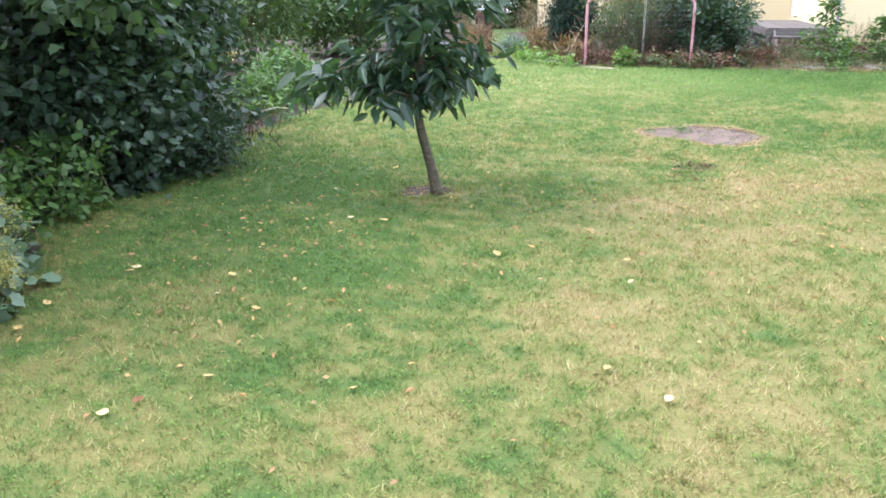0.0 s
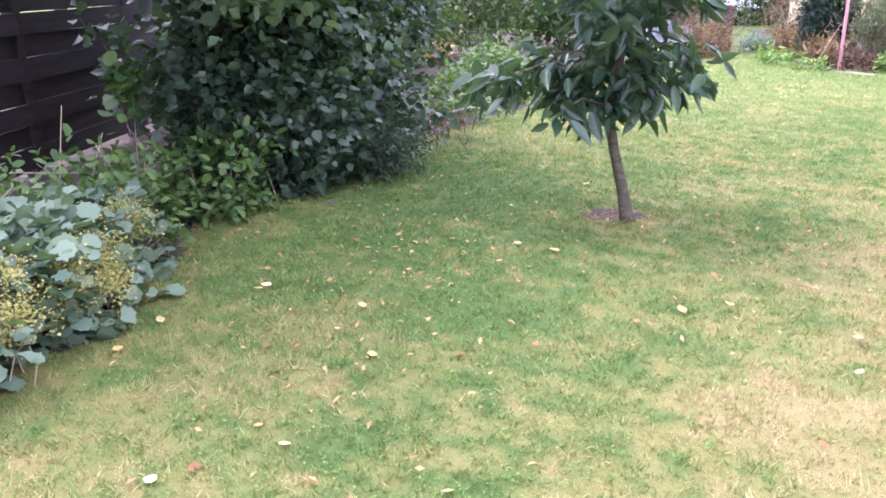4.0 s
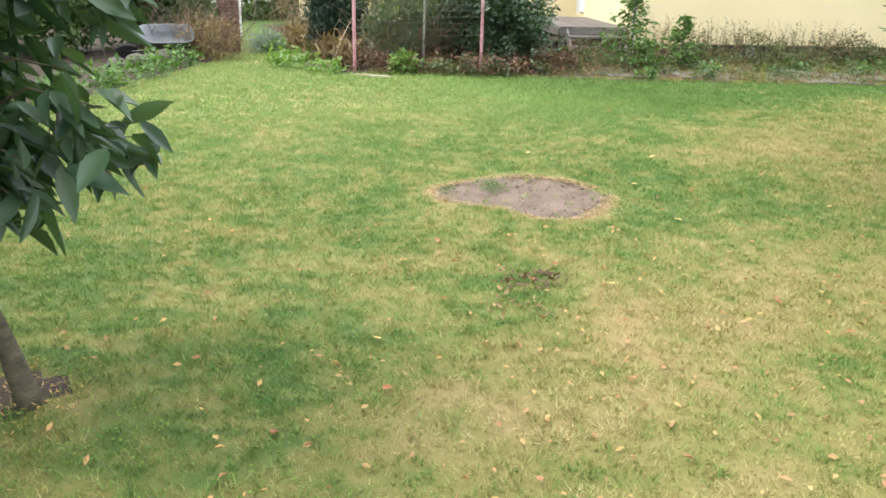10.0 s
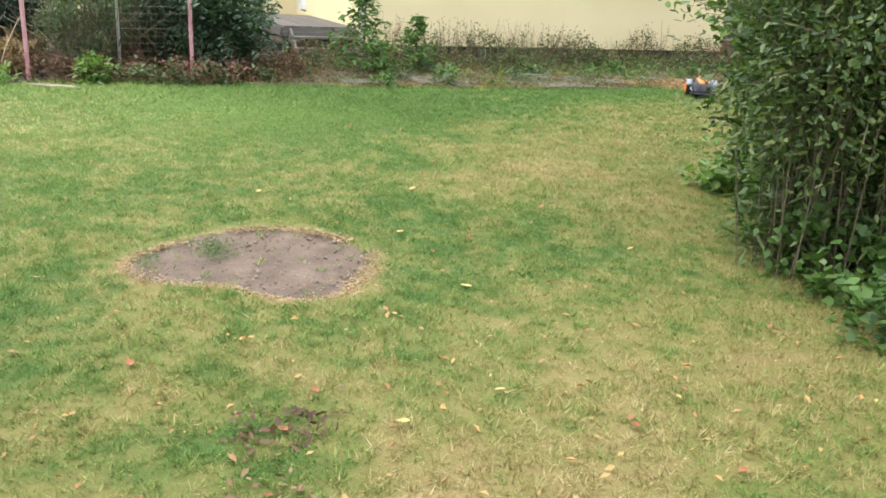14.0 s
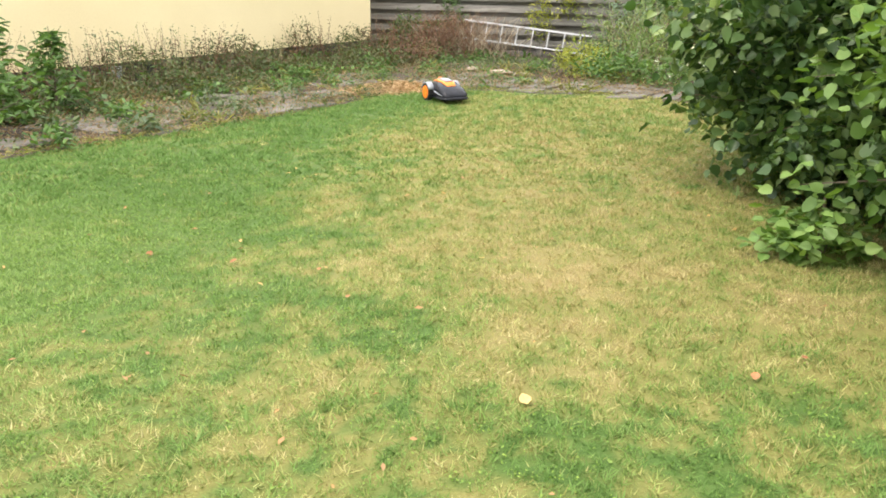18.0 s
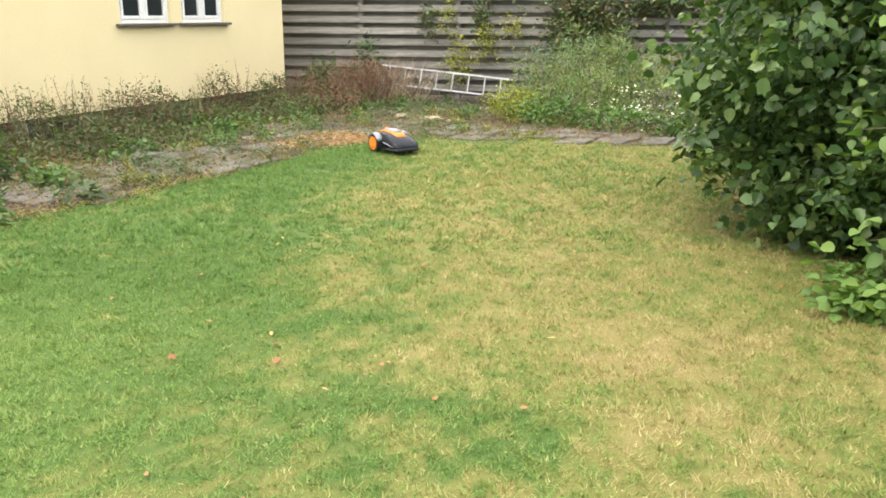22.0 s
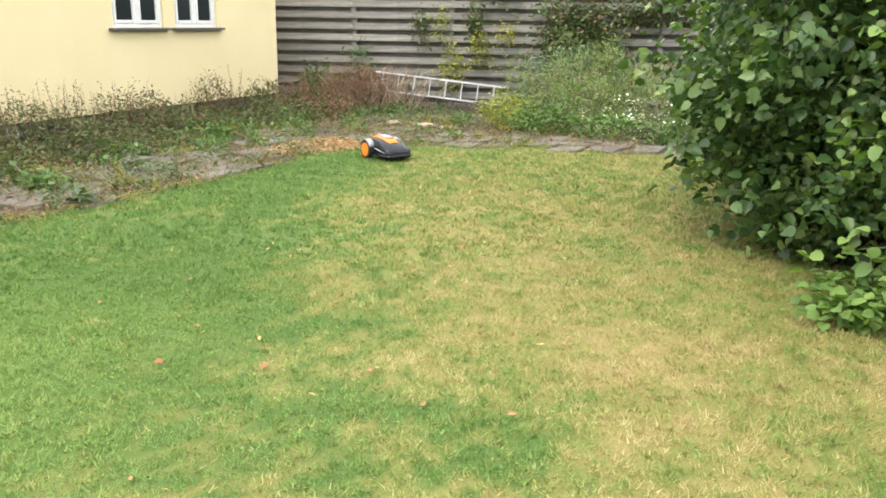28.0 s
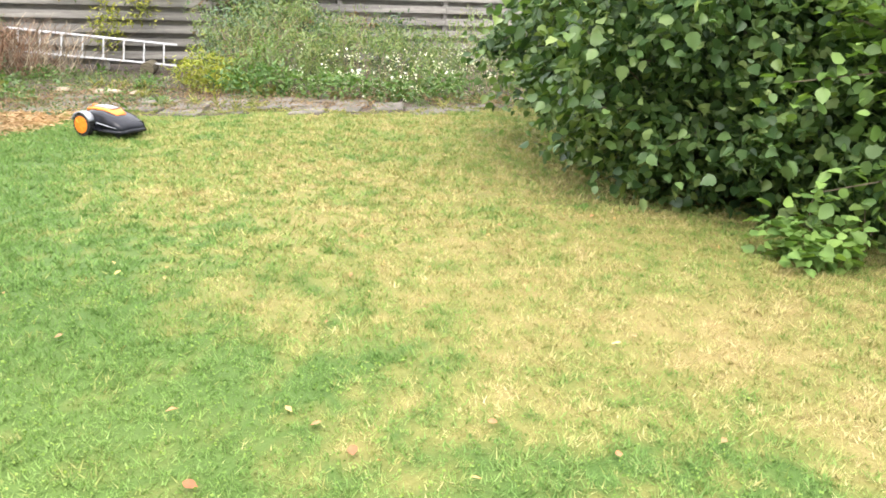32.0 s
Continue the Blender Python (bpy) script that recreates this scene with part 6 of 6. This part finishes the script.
TAN = [(4.38, -4.75), (6.06, -4.7), (5.14, -4.1), (4.6, -4.2), (4.88, -4.28), (5.85, -4.32), (3.54, -3.79), (3.76, -3.2), (3.62, -3.4), (2.78, -3.39), (2.16, -2.79), (5.1, -5.18), (6.21, -2.73), (6.52, -2.62),
       (4.33, -4.72), (4.78, -5.11), (4.96, -2.02), (5.29, -2.16), (4.65, -2.7), (2.53, -3.02), (3.16, -1.35), (4.84, -0.64), (3.09, -0.04), (2.38, 1.1), (2.6, 2.27), (0.87, 2.28), (0.31, 1.39), (1.08, 0.97), (0.55, 3.8), (2.56, 7.01), (1.55, 1.48), (4.59, -2.46), (3.17, 0.38)]
RED = [(5.99, -4.58), (2.95, -3.13), (4.05, -4.97), (3.68, -1.97), (4.31, -1.34), (-0.03, 0.2), (2.72, -0.11), (4.02, 0.53), (3.64, 0.52), (3.12, -0.61), (2.86, -0.36), (2.1, -0.48), (1.74, -0.75), (4.36, 0.49), (1.91, 1.37), (2.38, 1.46),
       (2.07, 1.56), (1.73, 2.61), (1.96, 2.82), (0.15, 1.43), (0.23, 1.06), (0.72, 1.42), (1.38, 0.87), (0.67, 3.83), (-1.71, 3.8), (-0.77, 3.72), (-0.73, 3.52), (-0.01, 3.14), (-0.25, 3.48), (-1.21, 3.55), (3.57, -1.5), (1.88, 1.71)]


def leaf_fall():
    rng = random.Random(14)
    shapes = {m.name: [fallen(k) for k in range(4)] for m in (L_FALLEN, L_FALLENRED)}
    for mat, spots, label in ((L_FALLEN, TAN, "pale yellow curled leaf fallen on the grass"), (L_FALLENRED, RED, "small russet curled leaf fallen on the grass")):
        for me in shapes[mat.name]:
            me.materials.append(mat)
        for x, y in spots:
            ob = new("fallen_leaf", shapes[mat.name][rng.randrange(4)])
            tagged(ob, label, "leaf", "leaves on the lawn")
            z = 0.02 if soil_edge(np.array([x]), np.array([y]))[0] > 1 else -0.03
            ob.matrix_world = pose(x, y, z, rng.uniform(-15, 15), rng.uniform(-15, 15), rng.uniform(0, 360)) @ Matrix.Scale(rng.uniform(0.04, 0.064) if mat is L_FALLEN else rng.uniform(0.03, 0.05), 4)


leaf_fall()


def leaf_litter():
    """Smaller leaf scraps, thickest under the young tree."""
    rng = np.random.default_rng(141)
    x = np.concatenate([rng.normal(3.9, 1.3, 420), rng.uniform(-2, 8, 560), rng.normal(3.9, 1.0, 700)])
    y = np.concatenate([rng.normal(-4.0, 0.6, 420), rng.uniform(-5, 6, 560), rng.normal(-0.4, 1.2, 700)])
    ok = inside(x, y, LAWN)
    x, y = x[ok], y[ok]
    a = rng.uniform(0, math.tau, len(x))
    at = np.stack([x, y, np.full(len(x), 0.028)], 1)
    d = np.stack([np.cos(a), np.sin(a), rng.normal(0, 0.2, len(x))], 1)
    half = len(x) // 2
    s = rng.uniform(0.015, 0.045, len(x))
    for mat, k in ((L_FALLEN, slice(0, half)), (L_FALLENRED, slice(half, None))):
        q = rng.permutation(len(x))[k]
        tagged(link("leaf_scraps", leaves("leaf_scraps", at[q], d[q], s[q], "oval", rng=rng), mat), "small dry leaf scraps lying in the grass", "leaves", kind="stuff")


leaf_litter()
scatter("hollow_litter", 26, [(2.72, -0.5), (2.95, -0.5), (3.0, -0.2), (2.75, -0.2)], 0.035, "oval", L_RUSSET, "brown withered leaves in a small hollow of the lawn", 143, 0.012, flat=0.3, per=3, clump=0.03)
scatter("hollow_litter", 14, [(3.05, -0.72), (3.3, -0.72), (3.3, -0.5), (3.05, -0.5)], 0.03, "oval", L_BROWN, "brown withered leaves lying in the lawn", 144, 0.012, flat=0.3, per=3, clump=0.03)
# loose earth and litter round the foot of the young tree
scatter("tree_pit", 150, [(2.75, -2.95), (3.2, -2.95), (3.3, -2.55), (2.95, -2.4), (2.7, -2.65)], 0.02, "narrow", L_FALLEN, "loose straw and brown litter round the young tree", 142, 0.014, flat=0.1, per=3, clump=0.03)


def soil_crumbs():
    rng = np.random.default_rng(151)
    n = 900
    a = rng.uniform(0, math.tau, n)
    r = 0.93 * soil_reach(a) * np.sqrt(rng.random(n))
    at = np.stack([SOIL[0] + np.cos(a) * r, SOIL[1] + np.sin(a) * r, np.full(n, -0.016)], 1)
    s = rng.gamma(2.0, 0.0025, n)[:, None]
    o = np.array([(1, 0, 0), (-1, 0, 0), (0, 1, 0), (0, -1, 0), (0, 0, 1), (0, 0, -1)], float)
    v = (at[:, None] + o[None] * s[:, None] * rng.uniform(0.6, 1.3, (n, 6, 1))).reshape(-1, 3)
    f = np.array([(0, 2, 4), (2, 1, 4), (1, 3, 4), (3, 0, 4), (2, 0, 5), (1, 2, 5), (3, 1, 5), (0, 3, 5)])
    me = raw_mesh("soil_crumbs", v, ((np.arange(n) * 6)[:, None, None] + f[None]).reshape(-1, 3))
    tagged(link("soil_crumbs", me, surface("stone crumbs", (0.15, 0.115, 0.09), (0.3, 0.25, 0.2), 20, 80, 0.9)), "small clods and stones on the bare soil", "stones", kind="stuff")
    # withered grass round the rim, widest at both ends
    n = 10000
    a = rng.uniform(0, math.tau, n)
    wide = 0.035 + 0.05 * np.exp(-(((np.mod(a + 2.1, math.tau) - 0.1) / 0.5) ** 2)) + 0.05 * np.exp(-((np.mod(a + math.pi, math.tau) - math.pi - 0.5) / 0.4) ** 2)
    r = soil_reach(a) * (0.965 + rng.normal(0, 1, n) * wide)
    x, y = SOIL[0] + np.cos(a) * r, SOIL[1] + np.sin(a) * r
    ok = value_noise(x, y, 4.0, 15) > 0.28
    at = np.stack([x, y, rng.uniform(-0.004, 0.008, n) + rise(x, y)], 1)[ok]
    b = rng.uniform(0, math.tau, n)[ok]
    d = np.stack([np.cos(b), np.sin(b), rng.uniform(-0.1, 0.25, len(b))], 1)
    rim = leaves("rim_straw", at, d, rng.uniform(0.014, 0.034, len(b)), "narrow", rng=rng)
    tagged(link("rim_straw", rim, leaf_material("rim straw", ((0.28, 0.2, 0.13), (0.42, 0.31, 0.2), (0.55, 0.43, 0.29)), 0.85, 0.1)), "withered straw grass round the bare soil", "grass", kind="stuff")
    # weeds and withered grass at the soil's edge
    scatter("soil_weeds", 260, [(1.0, 0.1), (1.4, 0.08), (1.42, 0.3), (1.2, 0.62), (1.0, 0.62)], 0.022, "narrow", L_LOW, "thin green weeds on the bare soil", 152, 0.012, per=8, clump=0.03, keep=lambda x, y, r: value_noise(x, y, 5.0, 153) > 0.5)


soil_crumbs()

# ---- overgrown ground round the goal and the path ----
scatter("goal_weeds", 1500, [(-5.1, 2.9), (-4.2, 4.1), (-4.2, 5.0), (-4.9, 6.2), (-6.4, 5.6), (-6.6, 3.0), (-5.75, 2.3)], 0.06, "oval", L_RUSSET, "russet withered weeds round the goal", 201, 0.24, per=9, keep=lambda x, y, r: value_noise(x, y, 1.4, 202) > 0.38)
scatter("goal_herbs", 700, [(-5.1, 2.9), (-4.2, 4.1), (-4.2, 5.0), (-4.9, 6.2), (-6.4, 5.6), (-6.6, 3.0), (-5.75, 2.3)], 0.07, "oval", L_HERB, "green weeds at the foot of the goal", 203, 0.2, per=9, keep=lambda x, y, r: value_noise(x, y, 1.6, 204) > 0.55)
scatter("path_weeds", 900, [(-5.3, 2.0), (-6.6, 1.5), (-8.4, 1.9), (-10.5, 2.3), (-10.5, 3.3), (-8.0, 3.0), (-6.4, 2.7)], 0.09, "oval", L_SHOOT, "bright green weeds along the grass path", 205, 0.14, per=9, keep=lambda x, y, r: value_noise(x, y, 1.3, 206) > 0.45)
scatter("path_straw", 900, [(-6.2, 2.35), (-8.4, 2.5), (-9.6, 2.7), (-9.4, 3.7), (-7.9, 3.5), (-7.4, 3.1), (-6.4, 2.9)], 0.16, "narrow", L_BROWN, "tan withered grass beside the conifer", 207, 0.4, flat=1.2, per=9)
bush("lavender", "small grey blue lavender by the grass path", [(-8.9, 2.1, 0.16, 0.3, 0.25, 0.2)], 110, 10, 0.05, 0.07, "narrow", leaf_material("grey blue leaves", ((0.16, 0.21, 0.2), (0.22, 0.28, 0.28), (0.26, 0.31, 0.33)), 0.7, 0.2), 208, category="plant", flat=1.2)
bush("yellow_green_plant", "small light green plant before the goal", [(-5.15, 2.95, 0.13, 0.15, 0.15, 0.16)], 50, 9, 0.05, 0.07, "oval", L_SHOOT, 209, (6, 0.2, 0.35, 0.004, M_TWIG), category="plant")
twig_mass("dead_shrub", "brown dead shrub of stems tangled behind the goal", pose(-6.05, 3.9, 0), 120, (0.2, 0.4), 0.95, 210, M_BROWNTWIG, 0.006)
twig_mass("dead_shrub", "pale dead shrub of stems standing behind the goal", pose(-6.15, 3.1, 0), 12, (0.12, 0.4), 0.9, 211, M_PALETWIG, 0.007)
twig_mass("dead_tangle", "grey brown brush heap behind the wheelbarrow", pose(-8.9, 0.7, 0), 160, (0.3, 0.5), 0.95, 212, M_TWIG, 0.008, "brush pile")


def stone(seed, size):
    """A rough field stone."""
    rng = random.Random(seed)
    bm = bmesh.new()
    bmesh.ops.create_icosphere(bm, subdivisions=2, radius=0.5)
    for v in bm.verts:
        k = 1 + 0.16 * math.sin(v.co.x * 7 + seed) * math.sin(v.co.y * 6 + seed * 2) + rng.uniform(-0.05, 0.05)
        v.co = Vector((v.co.x * size[0] * k, v.co.y * size[1] * k, max(v.co.z, -0.32) * size[2] * k))
    return bm


for k, (x, y, s) in enumerate(((-7.42, -0.42, 0.4), (-7.62, -0.12, 0.36), (-7.85, 0.12, 0.42), (-8.05, 0.34, 0.3), (-7.2, -0.72, 0.34))):
    st = thing("stone", "grey brown field stone edging the plant bed", "stone", pose(x, y, 0.32 * s * 0.6, 0, 0, k * 67), group="stones edging the bed")
    part("rock", stone(k + 3, (s, s * 0.8, s * 0.6)), M_SLAB, st, smooth=True)
for k, (x, y, s) in enumerate(((-0.1, 12.4, 0.3), (0.25, 12.15, 0.24), (-0.55, 12.7, 0.2))):
    st = thing("stone", "pale flat stone lying on the patio", "stone", pose(x, y, 0.03, 0, 0, k * 50), group="flat stones on the patio")
    part("rock", stone(k + 11, (s * 1.3, s, 0.07)), M_SANDY, st, smooth=True)
sandy = thing("sill_slab", "pale sandy stone slab before the goal", "slab", pose(-5.05, 2.42, 0.015, 0, 0, 35))
part("rock", stone(21, (0.7, 0.12, 0.04)), M_SANDY, sandy, smooth=True)


def vent():
    v = thing("vent_grille", "small pale grey air vent grille in the plinth", "vent", HOUSE @ pose(-5.23, 0.008, 0.15))
    part("backing", box((0.15, 0.004, 0.18), (0, 0.006, 0)), M_PLINTH, v)
    bm = bmesh.new()
    for x in (-0.07, 0.07):
        box((0.012, 0.014, 0.18), (x, -0.002, 0), 0.002, bm)
    for z in (-0.084, 0.084):
        box((0.128, 0.014, 0.012), (0, -0.002, z), 0.002, bm)
    part("frame", bm, M_LGREY, v)
    for k in range(6):
        part("slat", box((0.126, 0.006, 0.014), (0, -0.003, -0.06 + k * 0.024), 0.001, turn=None), M_LGREY, v)


vent()
# tall green clumps that stand out of the patio litter
for x, y, n, s in ((-1.09, 11.98, 46, 0.08), (-0.55, 14.2, 40, 0.08), (0.45, 12.6, 40, 0.08), (-2.1, 12.4, 60, 0.08), (-2.95, 6.75, 26, 0.1), (-3.65, 6.6, 30, 0.09), (-2.3, 9.2, 26, 0.08), (-2.95, 8.3, 30, 0.08),
                   (-3.35, 6.05, 34, 0.1), (-2.5, 8.0, 28, 0.06), (-2.05, 10.3, 44, 0.07), (-1.75, 11.2, 40, 0.07), (-2.6, 9.9, 48, 0.08), (-0.2, 11.6, 34, 0.06), (-1.6, 9.6, 24, 0.05), (-3.4, 7.4, 50, 0.09), (-2.75, 10.9, 52, 0.08)):
    w = bush("weed_clump", "leafy green weed clump on the old patio", [(x, y, 0.06, 0.2, 0.15, 0.1)], n * 2 // 3, 8, 0.04, s * 0.7, "oval", L_LOW if n > 30 else L_HERB, int(220 + n + x * 10), category="weed", flat=0.5)
    w["group"] = "weed clumps on the patio"


# ---- tall herbs and canes in front of the twiggy shrub ----
herb = stalk_weed("tall_herb", "tall green herb stalks with long narrow leaves", pose(3.2, 2.75, 0), 231, 1.7, 10, 34, L_WILLOW, M_TWIG, 0.15, "narrow", 0.1, "tall herbs by the bush", 0.08)
for x, y, s, a in ((3.6, 2.95, 1.0, 80),):
    copy_thing(herb, pose(x, y, 0, 0, 0, a) @ Matrix.Scale(s, 4))
bush("bramble_canes", "arching bramble canes with light green leaves", [(2.85, 3.95, 0.55, 0.35, 0.4, 0.5), (2.75, 4.1, 1.1, 0.35, 0.35, 0.35)], 150, 6, 0.07, 0.075, "broad", L_SHOOT, 233, (4, 0.3, 0.8, 0.004, M_TWIG), inner=0.3, sprays=14)
